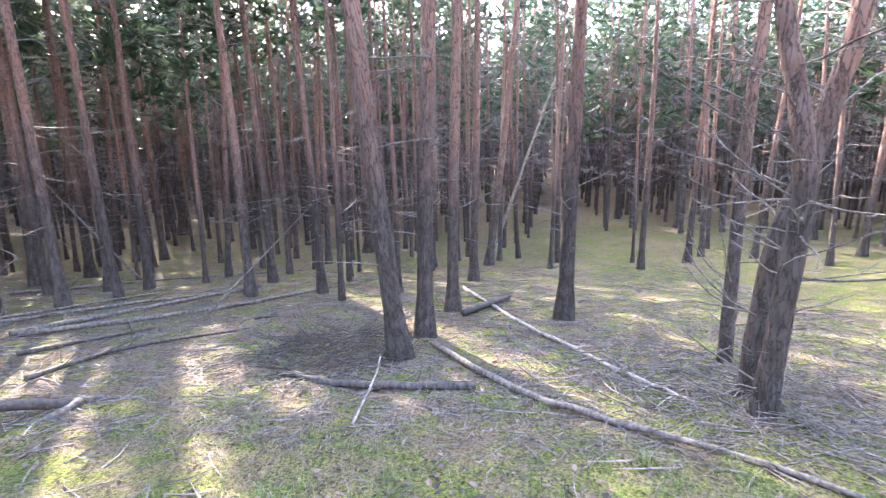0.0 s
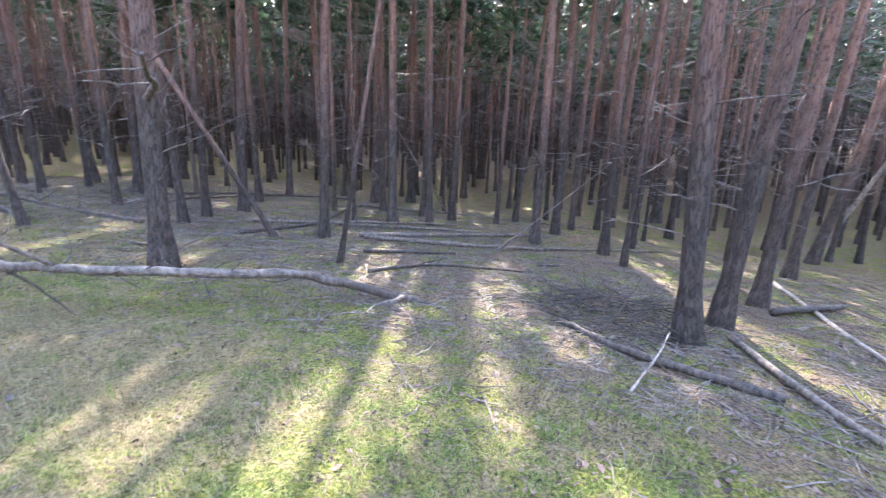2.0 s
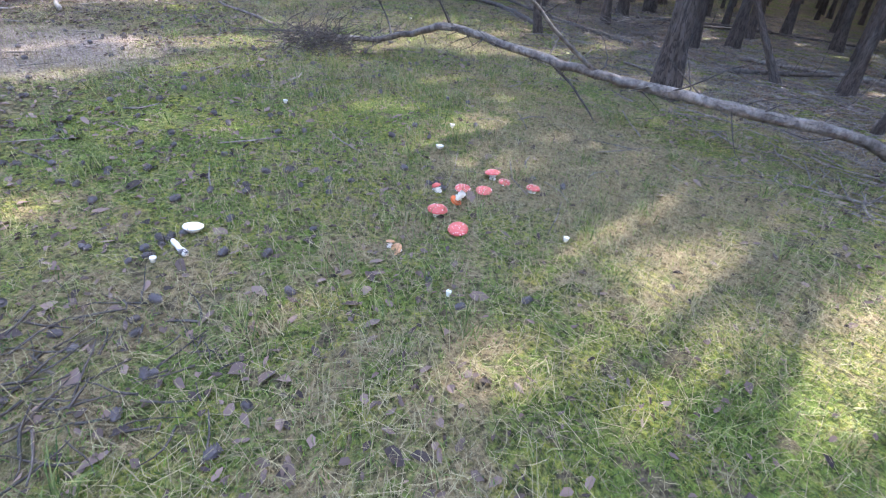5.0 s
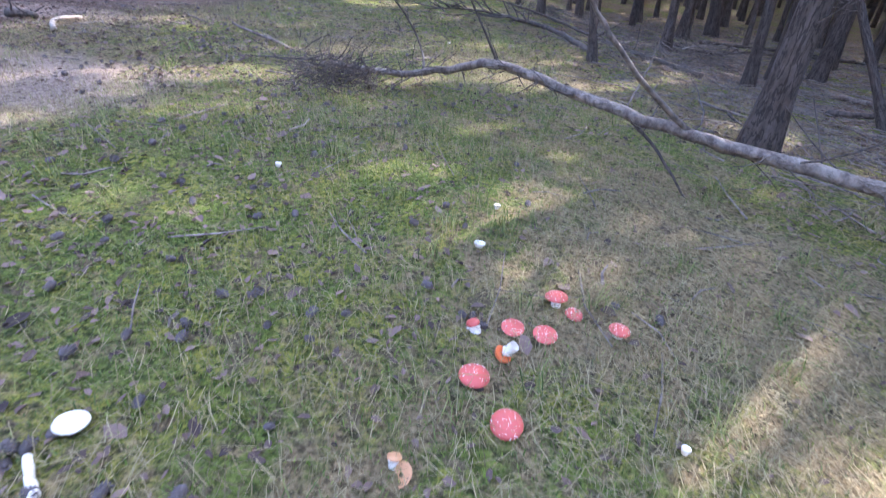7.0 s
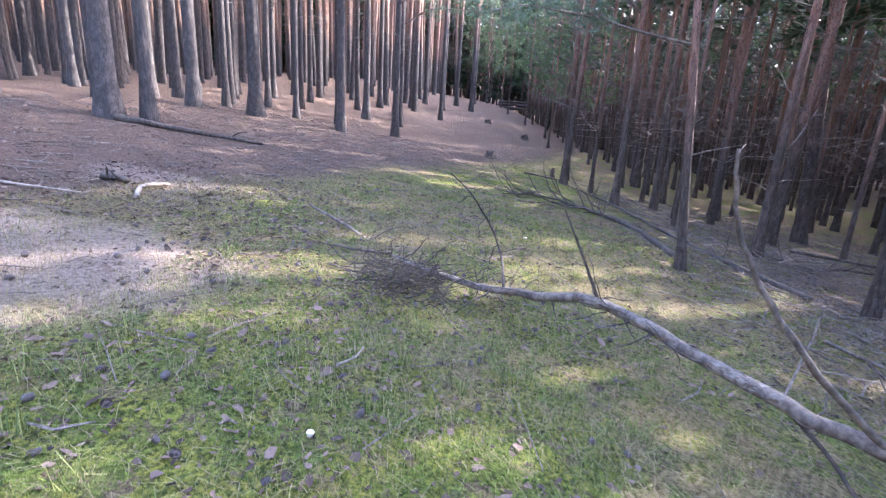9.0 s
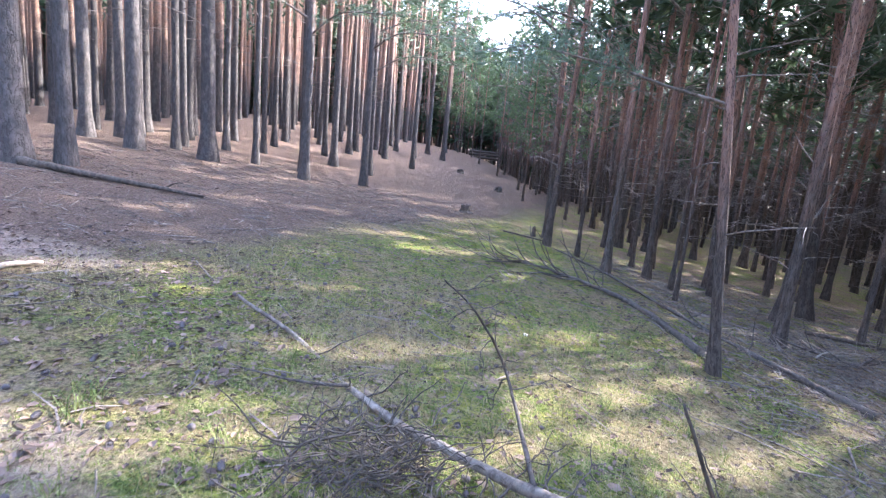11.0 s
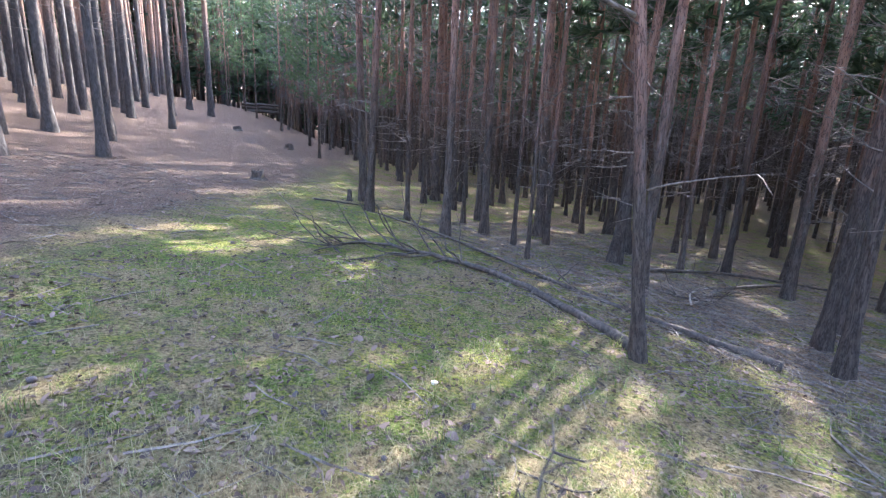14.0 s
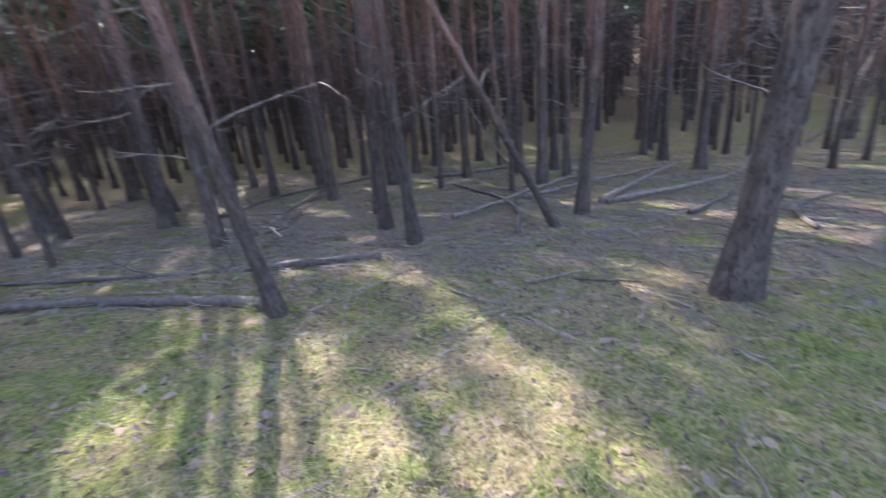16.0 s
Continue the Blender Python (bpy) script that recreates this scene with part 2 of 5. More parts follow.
# ---- mesh helpers ----
class Shape:
    """Collects vertices and faces for one mesh."""

    def __init__(self):
        self.v, self.f = [], []

    def tube(self, pts, radii, sides=8, caps=True, rough=0.0, rnd=random):
        pts = [Vector(p) for p in pts]
        start = len(self.v)
        side = None
        for i, p in enumerate(pts):
            d = (pts[min(i + 1, len(pts) - 1)] - pts[max(i - 1, 0)]).normalized()
            if side is None:
                side = d.orthogonal().normalized()
            side = (side - d * side.dot(d)).normalized()
            up = d.cross(side)
            for k in range(sides):
                a = 2 * math.pi * k / sides
                r = radii[i] * (1 + rough * (rnd.random() - 0.5))
                self.v.append(p + side * (math.cos(a) * r) + up * (math.sin(a) * r))
        for i in range(len(pts) - 1):
            for k in range(sides):
                a, b = start + i * sides + k, start + i * sides + (k + 1) % sides
                self.f.append((a, b, b + sides, a + sides))
        if caps:
            self.f.append(tuple(start + k for k in reversed(range(sides))))
            self.f.append(tuple(start + (len(pts) - 1) * sides + k for k in range(sides)))

    def face(self, *pts):
        start = len(self.v)
        self.v.extend(Vector(p) for p in pts)
        self.f.append(tuple(range(start, start + len(pts))))

    def lathe(self, profile, sides=16, centre=(0, 0, 0)):
        """profile: (radius, height) from bottom to top."""
        start = len(self.v)
        for r, z in profile:
            for k in range(sides):
                a = 2 * math.pi * k / sides
                self.v.append(Vector((centre[0] + r * math.cos(a), centre[1] + r * math.sin(a), centre[2] + z)))
        for i in range(len(profile) - 1):
            for k in range(sides):
                a, b = start + i * sides + k, start + i * sides + (k + 1) % sides
                self.f.append((a, b, b + sides, a + sides))

    def mesh(self, name, material, smooth=True):
        me = bpy.data.meshes.new(name)
        me.from_pydata([tuple(p) for p in self.v], [], self.f)
        me.materials.append(material)
        if smooth:
            me.polygons.foreach_set("use_smooth", [True] * len(me.polygons))
        me.update()
        return me


def curve(points, n=5):
    """Points along a smooth line through the given ones."""
    p = [Vector(q) for q in points]
    if len(p) < 3:
        return [p[0].lerp(p[1], i / (2 * n)) for i in range(2 * n + 1)]
    out = []
    for i in range(len(p) - 1):
        a, b, c, d = p[max(i - 1, 0)], p[i], p[i + 1], p[min(i + 2, len(p) - 1)]
        for k in range(n):
            t = k / n
            out.append(0.5 * (2 * b + (c - a) * t + (2 * a - 5 * b + 4 * c - d) * t * t + (3 * b - a - 3 * c + d) * t ** 3))
    return out + [p[-1]]


def taper(n, r0, r1):
    return [r0 + (r1 - r0) * i / (n - 1) for i in range(n)]


def part(name, mesh, parent, label=""):
    ob = new(name, mesh)
    ob.parent = parent
    return tagged(ob, label)


# ---- ground ----
def height(x, y):
    th = math.tanh
    n = max(0.0, min(y - 18, 34.0))
    z = -0.402 - 0.513 * th((x - 2) / 5) - 0.61 * th((x + 7) / 4) - 0.733 * th((x - 12) / 6)
    z += 0.14 * math.exp(-((x + 1.5) ** 2 + (y - 2) ** 2) / 20)
    z += 0.12 * math.exp(-((x + 6.5) ** 2 + (y - 11) ** 2) / 50)
    # made-up rise all round, blocks the bright sky at the horizon
    z += min(18.0, 0.24 * max(0.0, math.hypot(x, y) - 68))
    return z + 0.07 * n * (0.5 - 0.5 * th((x - 6) / 3))


def lumps(x, y):
    return 0.035 * noise.noise((x * 1.6, y * 1.6, 0)) + 0.014 * noise.noise((x * 6.0, y * 6.0, 3.0)) + 0.011 * noise.noise((x * 14, y * 14, 7))


def top(x, y):
    return height(x, y) + lumps(x, y)


def steps(lo, hi, fine, out):
    s = list(np.arange(lo, hi, fine))
    d, a, b = fine, s[0], s[-1]
    while b < out:
        d *= 1.1
        a, b = a - d, b + d
        s = [a] + s + [b]
    return s


def build_ground():
    xs, ys = steps(-6, 9, 0.07, 600), steps(-6, 13, 0.07, 600)
    me = bpy.data.meshes.new("ground")
    nx = len(xs)
    verts = [(x, y, top(x, y)) for y in ys for x in xs]
    faces = [(j * nx + i, j * nx + i + 1, (j + 1) * nx + i + 1, (j + 1) * nx + i) for j in range(len(ys) - 1) for i in range(nx - 1)]
    me.from_pydata(verts, [], faces)
    me.materials.append(GROUND)
    me.polygons.foreach_set("use_smooth", [True] * len(me.polygons))
    tagged(new("ground", me), "mossy forest floor with dry grass, needles and bare sand", "ground", kind="structure")


build_ground()

# ---- pines ----
R0 = 0.12  # trunk radius of a model tree at knee height


def trunk_mesh(rnd, tall, h):
    s = Shape()
    n = 14
    pts, radii = [(0, 0, -0.35)], [R0 * 1.75]
    wx, wy = rnd.uniform(-1, 1), rnd.uniform(-1, 1)
    for i in range(n):
        z = h * (i / (n - 1)) ** 1.25
        sway = 0.05 * math.sin(z * 0.55 + wx * 3) * min(1.0, z / 2) * (0.4 if tall else 1.0)
        pts.append((sway * wx, sway * wy, z))
        flare = 0.55 * math.exp(-z / 0.16)
        radii.append(R0 * (1 + flare) * (1 - 0.82 * (z / h) ** 1.1))
    s.tube(pts, radii, 10, False, 0.10, rnd)
    return s.mesh("trunk", TALL_BARK if tall else BARK)


def twig_path(rnd, start, az, rise, length, bend=0.25, n=5):
    p, d = Vector(start), Vector((math.cos(az), math.sin(az), rise)).normalized()
    pts = [p.copy()]
    for _ in range(n - 1):
        d = (d + Vector((rnd.uniform(-bend, bend), rnd.uniform(-bend, bend), rnd.uniform(-bend, bend) * 0.8 + 0.02))).normalized()
        p = p + d * (length / (n - 1))
        pts.append(p.copy())
    return pts


def dead_branches_mesh(rnd, z0, z1, count, reach):
    s = Shape()
    z = z0
    for _ in range(count):
        z = rnd.uniform(z0, z1)
        length = reach * rnd.uniform(0.15, 1.0) * (0.5 if z < 1.2 else 1.0)
        az = rnd.uniform(0, 6.28)
        start = (math.cos(az) * R0 * 0.7, math.sin(az) * R0 * 0.7, z)
        pts = twig_path(rnd, start, az, rnd.uniform(-0.1, 0.45), length)
        r = 0.006 + 0.009 * rnd.random() * length / reach + 0.004
        s.tube(pts, [r * (1 - 0.75 * i / 4) for i in range(5)], 3, False)
        for _ in range(rnd.randint(0, 3)):
            q = pts[rnd.randint(1, 3)]
            sub = twig_path(rnd, q, az + rnd.choice((-1, 1)) * rnd.uniform(0.4, 1.1), rnd.uniform(-0.2, 0.5), length * rnd.uniform(0.2, 0.5), 0.3, 4)
            s.tube(sub, [r * 0.5, r * 0.4, r * 0.3, r * 0.15], 3, False)
    return s.mesh("twigwork", DEAD)


def tuft(s, rnd, p, d, size, blades, wide=0.085):
    for _ in range(blades):
        w = (d + Vector((rnd.gauss(0, 0.6), rnd.gauss(0, 0.6), rnd.gauss(0.15, 0.5)))).normalized()
        side = w.orthogonal().normalized() * size * wide
        side.rotate(Matrix.Rotation(rnd.uniform(0, 6.28), 3, w))
        s.face(p - side, p + side, p + w * size)


def crown_meshes(rnd, h, z0, limbs, reach, tufts, material, size=0.24, blades=6):
    """Living limbs and their needles, from z0 to the top."""
    wood, green = Shape(), Shape()
    for i in range(limbs):
        u = (i + rnd.random()) / limbs
        z = z0 + (h - z0 - 0.2) * u
        az = i * 2.4 + rnd.uniform(-0.5, 0.5)
        length = reach * (1.0 - 0.72 * u) * rnd.uniform(0.65, 1.15) * (0.6 + 0.4 * min(1, u * 5))
        pts = twig_path(rnd, (0, 0, z), az, rnd.uniform(0.05, 0.55), length, 0.2)
        wood.tube(pts, [0.022, 0.018, 0.013, 0.009, 0.004], 4, False)
        for _ in range(tufts):
            k = rnd.uniform(1.2, 4.0)
            a, b = pts[int(k) if k < 4 else 3], pts[min(4, int(k) + 1)]
            q = a.lerp(b, k % 1) + Vector((rnd.gauss(0, 0.16), rnd.gauss(0, 0.16), rnd.gauss(0.03, 0.1))) * (length ** 0.5)
            tuft(green, rnd, q, (pts[4] - pts[0]).normalized(), size * rnd.uniform(0.7, 1.3), blades)
    return wood.mesh("branchwork", DEAD), green.mesh("crown", material, False)


# patches of sun the crowns are cut open for: across the light, along it, half widths
SUN_FLECKS = [(0.50, 0.35, 0.18, 1.0), (0.93, -0.65, 0.13, 0.85), (1.22, -0.6, 0.13, 0.6), (1.62, 0.5, 0.18, 1.3), (2.04, 2.4, 0.18, 3.2),
              (2.82, 3.2, 0.19, 3.2), (2.38, 1.5, 0.15, 1.0), (1.4, 5.9, 0.5, 1.6), (3.3, 5.2, 0.2, 2.0), (5.9, 4.5, 0.28, 5.5),
              (-0.65, -0.3, 0.15, 0.5), (-0.95, 0.42, 0.15, 0.4), (-1.7, -0.3, 0.18, 0.4), (-1.88, 0.8, 0.18, 0.5), (-2.55, 4.3, 0.17, 2.2),
              (-3.2, 1.1, 0.2, 1.4), (-3.7, 3.0, 0.25, 1.6), (-4.15, 2.6, 0.16, 1.7), (-4.6, 3.0, 0.18, 0.9), (-5.3, 7.6, 0.25, 0.8),
              (-6.0, 0.9, 0.2, 0.7), (-8.2, 4.0, 0.25, 1.2), (-3.9, -1.1, 0.35, 0.9), (-6.3, -1.2, 0.3, 1.2)]

# and on the track beyond it
SUN_FLECKS += [(-9.2, 3.3, 0.2, 1.0), (-10.9, 1.4, 0.3, 1.4), (-12.2, 7.0, 0.3, 1.5), (-14.9, 7.7, 0.4, 1.6), (-16.7, 8.2, 0.4, 1.9)]


def shade_place(p):
    """Where the shadow of a point falls: across the light and along it."""
    across = p.x * math.cos(SUN_AZ) - p.y * math.sin(SUN_AZ)
    along = p.x * math.sin(SUN_AZ) + p.y * math.cos(SUN_AZ)
    return across, along - (p.z + 0.35) / math.tan(SUN_EL)


def in_sun_gap(p):
    """Whether needles are left out here, for a sun fleck or a random dapple."""
    a, b = shade_place(p)
    ragged = noise.noise((a * 2.2, b * 1.1, 4.0))
    if noise.noise((a * 1.5, b * 0.55, 9.0)) > 0.40:
        return True
    return any(((a - u) / (hu * (1.05 + 0.6 * ragged) + 0.03)) ** 2 + ((b - v) / (hv + 0.1)) ** 4 < 1 for u, v, hu, hv in SUN_FLECKS)


def shading_crown(rnd, place, h, z0, reach):
    """A crown thickened to shade the clearing from its sunny side, cut open over SUN_FLECKS."""
    wood, green = Shape(), Shape()
    for i in range(15):
        u = (i + rnd.random()) / 15
        length = reach * (1.0 - 0.72 * u) * rnd.uniform(0.65, 1.15) * (0.6 + 0.4 * min(1, u * 5))
        pts = twig_path(rnd, (0, 0, z0 + (h - z0 - 0.2) * u), i * 2.4 + rnd.uniform(-0.5, 0.5), rnd.uniform(0.05, 0.55), length, 0.2)
        wood.tube(pts, [0.022, 0.018, 0.013, 0.009, 0.004], 4, False)
        d = (pts[4] - pts[0]).normalized()
        for _ in range(13):
            k = rnd.uniform(0.4, 4.0)
            a, b = pts[int(k) if k < 4 else 3], pts[min(4, int(k) + 1)]
            q = a.lerp(b, k % 1) + Vector((rnd.gauss(0, 0.2), rnd.gauss(0, 0.2), rnd.gauss(0.03, 0.12))) * (length ** 0.5)
            if not in_sun_gap(place @ q):
                tuft(green, rnd, q, d, 0.34 * rnd.uniform(0.7, 1.3), 8, 0.12)
    return wood.mesh("branchwork", DEAD), green.mesh("crown", NEEDLE, False)


MODELS = {"young": [], "tall": [], "green": []}
rnd = random.Random(11)
for k in range(6):
    h = rnd.uniform(12.5, 14.5)
    MODELS["young"].append((h, trunk_mesh(rnd, False, h), dead_branches_mesh(rnd, 0.9, 8.2, 38, 1.4), *crown_meshes(rnd, h, 7.8, 15, 1.6, 9, NEEDLE, 0.26, 9)))
for k in range(3):
    h = rnd.uniform(17, 19)
    MODELS["tall"].append((h, trunk_mesh(rnd, True, h), dead_branches_mesh(rnd, 3.0, 8.5, 18, 1.1), *crown_meshes(rnd, h, 6.8, 20, 2.4, 12, NEEDLE, 0.32, 9)))
for k in range(2):
    h = rnd.uniform(8.5, 9.5)
    MODELS["green"].append((h, trunk_mesh(rnd, False, h), dead_branches_mesh(rnd, 0.5, 2.0, 12, 0.7), *crown_meshes(rnd, h, 2.6, 30, 2.1, 15, FRESH, 0.22, 9)))

LABELS = {
    "young": ("slender young pine with scaly brown bark and dead lower twigs", "young pines of the plantation"),
    "tall": ("tall straight pine with grey bark and a bare stem", "tall pines beside the track"),
    "green": ("young green pine with leafy branches down low", "green pines at the track's end"),
}
planted = []
WALK = [Vector((0, -3.2)), Vector((-0.4, -1.5)), Vector((-0.6, 0.2)), Vector((-0.9, 3.7))]


def branch_mesh(rnd):
    s = Shape()
    pts = twig_path(rnd, (0, 0, 0), 0, rnd.uniform(0.0, 0.3), 1.0, 0.2, 6)
    s.tube(pts, [0.010, 0.009, 0.0075, 0.006, 0.004, 0.0015], 5, True)
    for _ in range(rnd.randint(1, 4)):
        q = pts[rnd.randint(1, 4)]
        sub = twig_path(rnd, q, rnd.choice((-1, 1)) * rnd.uniform(0.4, 1.1), rnd.uniform(-0.2, 0.5), rnd.uniform(0.15, 0.4), 0.3, 4)
        s.tube(sub, [0.006, 0.005, 0.0035, 0.0015], 4, False)
    return s.mesh("dead_branch", DEAD)


BRANCHES = [branch_mesh(random.Random(k)) for k in range(10)]


def hang_branches(rnd, tree, r, h):
    """Single dead branches on a trunk near the walk."""
    z = rnd.uniform(0.7, 1.1)
    while z < 5.6:
        z += rnd.uniform(0.1, 0.36)
        az = rnd.uniform(0, 6.28)
        length = rnd.uniform(0.12, 0.6) if rnd.random() < 0.5 else rnd.uniform(0.5, 1.15)
        ob = part("dead_branch", BRANCHES[rnd.randrange(10)], tree)
        here = r * (1 - 0.8 * z / h) * 0.8
        ob.matrix_local = Matrix.Translation((math.cos(az) * here, math.sin(az) * here, z)) @ pose(0, 0, 0, 0, rnd.uniform(-25, 10), math.degrees(az)) @ Matrix.Diagonal((length, length ** 0.5, length ** 0.5, 1))


def pine(x, y, r, lx=0.0, ly=0.0, kind="young", bare=False):
    """A pine whose trunk has radius r and leans by lx, ly metres a metre of height."""
    rnd = random.Random(int(x * 1000) * 7919 + int(y * 1000))
    model = MODELS[kind][rnd.randrange(len(MODELS[kind]))]
    r = r * 0.78
    fat = r / R0
    wide = 0.55 + 0.45 * fat
    near = kind == "young" and min((Vector((x, y)) - w).length for w in WALK) < 8.5
    tree = new("pine_tree")
    turn = Matrix.Rotation(rnd.uniform(0, 6.28), 4, "Z")
    stretch = rnd.uniform(0.88, 1.12) * (0.8 if fat < 0.5 else 1.0)
    lean = Vector((lx, ly, 1)).to_track_quat("Z", "Y").to_matrix().to_4x4()
    tree.matrix_world = Matrix.Translation((x, y, top(x, y))) @ lean
    meshes = model[1:]
    shade = shade_place(Vector((x, y, 8.0)))
    dense = kind == "young" and not bare and -18 < shade[0] < 6.8 and -14 < shade[1] < 14
    # pines sunward of the clearing get a crown shaped for its shade and flecks
    if dense:
        meshes = (*model[1:3], *shading_crown(rnd, tree.matrix_world, model[0] * stretch, 6.0 * stretch, 1.75))
    for name, mesh in zip(("trunk", "twigwork", "branchwork", "crown"), meshes):
        if bare and name in ("branchwork", "crown"):
            continue
        if name == "twigwork" and near:
            continue
        xy = fat if name == "trunk" else wide
        ob = part(name, mesh, tree)
        if not (dense and name in ("branchwork", "crown")):
            ob.matrix_local = turn @ Matrix.Diagonal((xy, xy, stretch, 1))
        if name != "trunk":
            ob["kind"] = "stuff"
    if near:
        hang_branches(rnd, tree, r, model[0])
    label, group = LABELS[kind]
    planted.append((x, y))
    return tagged(tree, label, "tree", group)


# trees of the plantation edge and of the wood behind it
pine(5.38, -2.54, 0.15, -0.013, 0.091)
pine(6.18, -2.77, 0.138, 0.003, -0.037)
pine(7.78, -3.11, 0.125, 0.001, -0.024)
pine(11.09, -3.52, 0.132, -0, -0.018)
pine(13.97, -4.02, 0.149, -0.006, -0.113)
pine(7.14, -4.8, 0.147, -0.005, -0.023)


pine(15.32, -10.7, 0.1, 0.014, 0.029)
pine(17.27, -11.81, 0.101, 0.006, 0.013)
pine(25.71, -11.28, 0.156, -0.001, -0.003)
pine(29.51, -14.94, 0.202, -0.001, -0.003)
pine(14.88, -15.22, 0.134, -0.024, -0.03)
pine(18.93, -16.6, 0.121, 0.031, 0.044)
pine(24.23, -21.26, 0.14, 0.028, 0.038)
pine(50.81, -24.38, 0.222)
pine(43.58, -25.5, 0.225)
pine(24.84, -6.44, 0.145, 0.002, 0.013)
pine(22.25, -5.66, 0.078)
pine(18.19, -1.1, 0.097, 0.003, -0.025)
pine(15.66, 0.4, 0.114, 0.012, -0.05)
pine(8.71, -1.02, 0.07, 0.003, -0.012)
pine(18.47, 2.3, 0.135, 0.015, -0.049)
pine(16.09, 2.38, 0.1, 0.014, -0.041)
pine(20.39, 4.94, 0.09)
pine(18.69, 4.96, 0.095)
pine(9.25, 0.94, 0.121, -0.005, 0.012)
pine(12.18, 2.83, 0.096, 0.032, -0.064)
pine(11.18, 2.89, 0.075, 0.01, -0.019)
pine(22.84, 10.18, 0.277, 0.045, -0.077)
pine(16.2, 7.04, 0.146, -0.007, 0.012)
pine(10.21, 3.65, 0.109, 0.009, -0.013)
pine(13.65, 6.88, 0.1, 0.044, -0.058)
pine(10.04, 4.42, 0.119, 0.008, -0.01)
pine(12.47, 6.75, 0.15, 0.003, -0.003)
pine(15.83, 10.61, 0.11, 0.034, -0.038)
pine(2.60, 2.62, 0.148, -0.01, -0.085)
pine(5.07, 5.95, 0.095, 0.011, -0.006)
pine(6.15, 6.36, 0.12, 0.041, -0.027)
pine(4.98, 3.78, 0.06, -0.34, 0.45, bare=True)
pine(5.73, 3.41, 0.1, -0.007, -0.06)
pine(4.6, 1.85, 0.049, 0.12, -0.12)
pine(5.52, 9.6, 0.129, 0.041, -0.018)
pine(4.32, 7.88, 0.097)
pine(2.28, 14.53, 0.121, -0.031, 0.006)
pine(2.53, 12.28, 0.067)
pine(5.37, 17.8, 0.131, -0.066, 0.022)
pine(4.78, 14.75, 0.092)
pine(4.75, 13.34, 0.092)
pine(3.99, 10.6, 0.054)
pine(2.28, 5.97, 0.072, -0.09, 0.095)
pine(5.42, 11.76, 0.139, -0.031, 0.015)
pine(10.51, 18.71, 0.177)
pine(6.75, 10.57, 0.151, -0.081, 0.056)
pine(8.65, 10.91, 0.075)
pine(12.25, 13.47, 0.14, -0.04, 0.048)
pine(4.31, 5.37, 0.088, -0.02, 0.03)
pine(15.44, 14.03, 0.093)
pine(3.59, 9.57, 0.04)
pine(4.98, 10.94, 0.073)
pine(3.92, 12.51, 0.065)
pine(2.79, 11.02, 0.098)
pine(13.22, 5.64, 0.117)
pine(8.31, 12.72, 0.134)
pine(5.01, 16.48, 0.145)
pine(1.98, 13.05, 0.101, 0.035, -0.011)
pine(7.52, 4.43, 0.05)
pine(17.51, 0.17, 0.218)


def bent_pine(points, r, label):
    """A pine whose stem bends through the given points, and goes on straight above them."""
    tree = new("pine_tree")
    rnd = random.Random(int(points[0][0] * 1000))
    pts = [Vector(p) for p in points]
    tree.location = pts[0]
    pts = [p - tree.location for p in pts]
    up = (pts[-1] - pts[-2]).normalized() + Vector((0, 0, 1.5))
    last = pts[-1]
    pts = [Vector((0, 0, -0.3))] + pts + [last + up.normalized() * d for d in (2.0, 4.5, 7.5)]
    radii = [r * 1.5, r * 1.25] + [r * (1 - 0.06 * i) for i in range(len(points) - 1)] + [r * 0.6, r * 0.4, r * 0.12]
    s = Shape()
    line = curve(pts, 4)
    s.tube(line, [radii[min(i // 4, len(radii) - 1)] + (radii[min(i // 4 + 1, len(radii) - 1)] - radii[min(i // 4, len(radii) - 1)]) * (i % 4) / 4 for i in range(len(line))], 14, False, 0.12, rnd)
    part("trunk", s.mesh("trunk", BARK), tree)
    for _ in range(34):
        q = line[rnd.randrange(6, len(line) - 4)]
        az, length = rnd.uniform(0, 6.28), rnd.uniform(0.15, 1.3)
        ob = part("dead_branch", BRANCHES[rnd.randrange(10)], tree)
        ob.matrix_local = Matrix.Translation(q + Vector((math.cos(az), math.sin(az), 0)) * r * 0.5) @ pose(0, 0, 0, 0, rnd.uniform(-25, 12), math.degrees(az)) @ Matrix.Diagonal((length, length ** 0.5, length ** 0.5, 1))
    model = MODELS["young"][0]
    for name, mesh in zip(("branchwork", "crown"), model[3:]):
        ob = part(name, mesh, tree)
        ob.matrix_local = Matrix.Translation(line[-1] - Vector((0, 0, model[0])))
        ob["kind"] = "stuff"
    planted.append((tree.location.x, tree.location.y))
    tagged(tree, label, "tree", "pines grown close together")


bent_pine([(3.8, -5.75, -0.55), (3.79, -5.77, 0.03), (3.77, -5.81, 0.83), (3.76, -5.82, 1.38), (3.83, -5.72, 2.07), (3.89, -5.61, 2.65)], 0.088, "bent pine with a pale strip of bare wood down its stem")
bent_pine([(4.22, -5.88, -0.59), (4.21, -5.89, 0.17), (4.18, -5.94, 0.83), (4.11, -6.06, 1.44), (4.05, -6.16, 2.04), (4.0, -6.24, 2.62)], 0.092, "leaning pine with rough grey bark beside another")
bent_pine([(5.17, -6.15, -0.7), (5.17, -6.14, 0.2), (5.17, -6.14, 1.1), (5.17, -6.15, 2.05), (5.15, -6.19, 2.87)], 0.066, "slim crooked pine with many dead twigs")

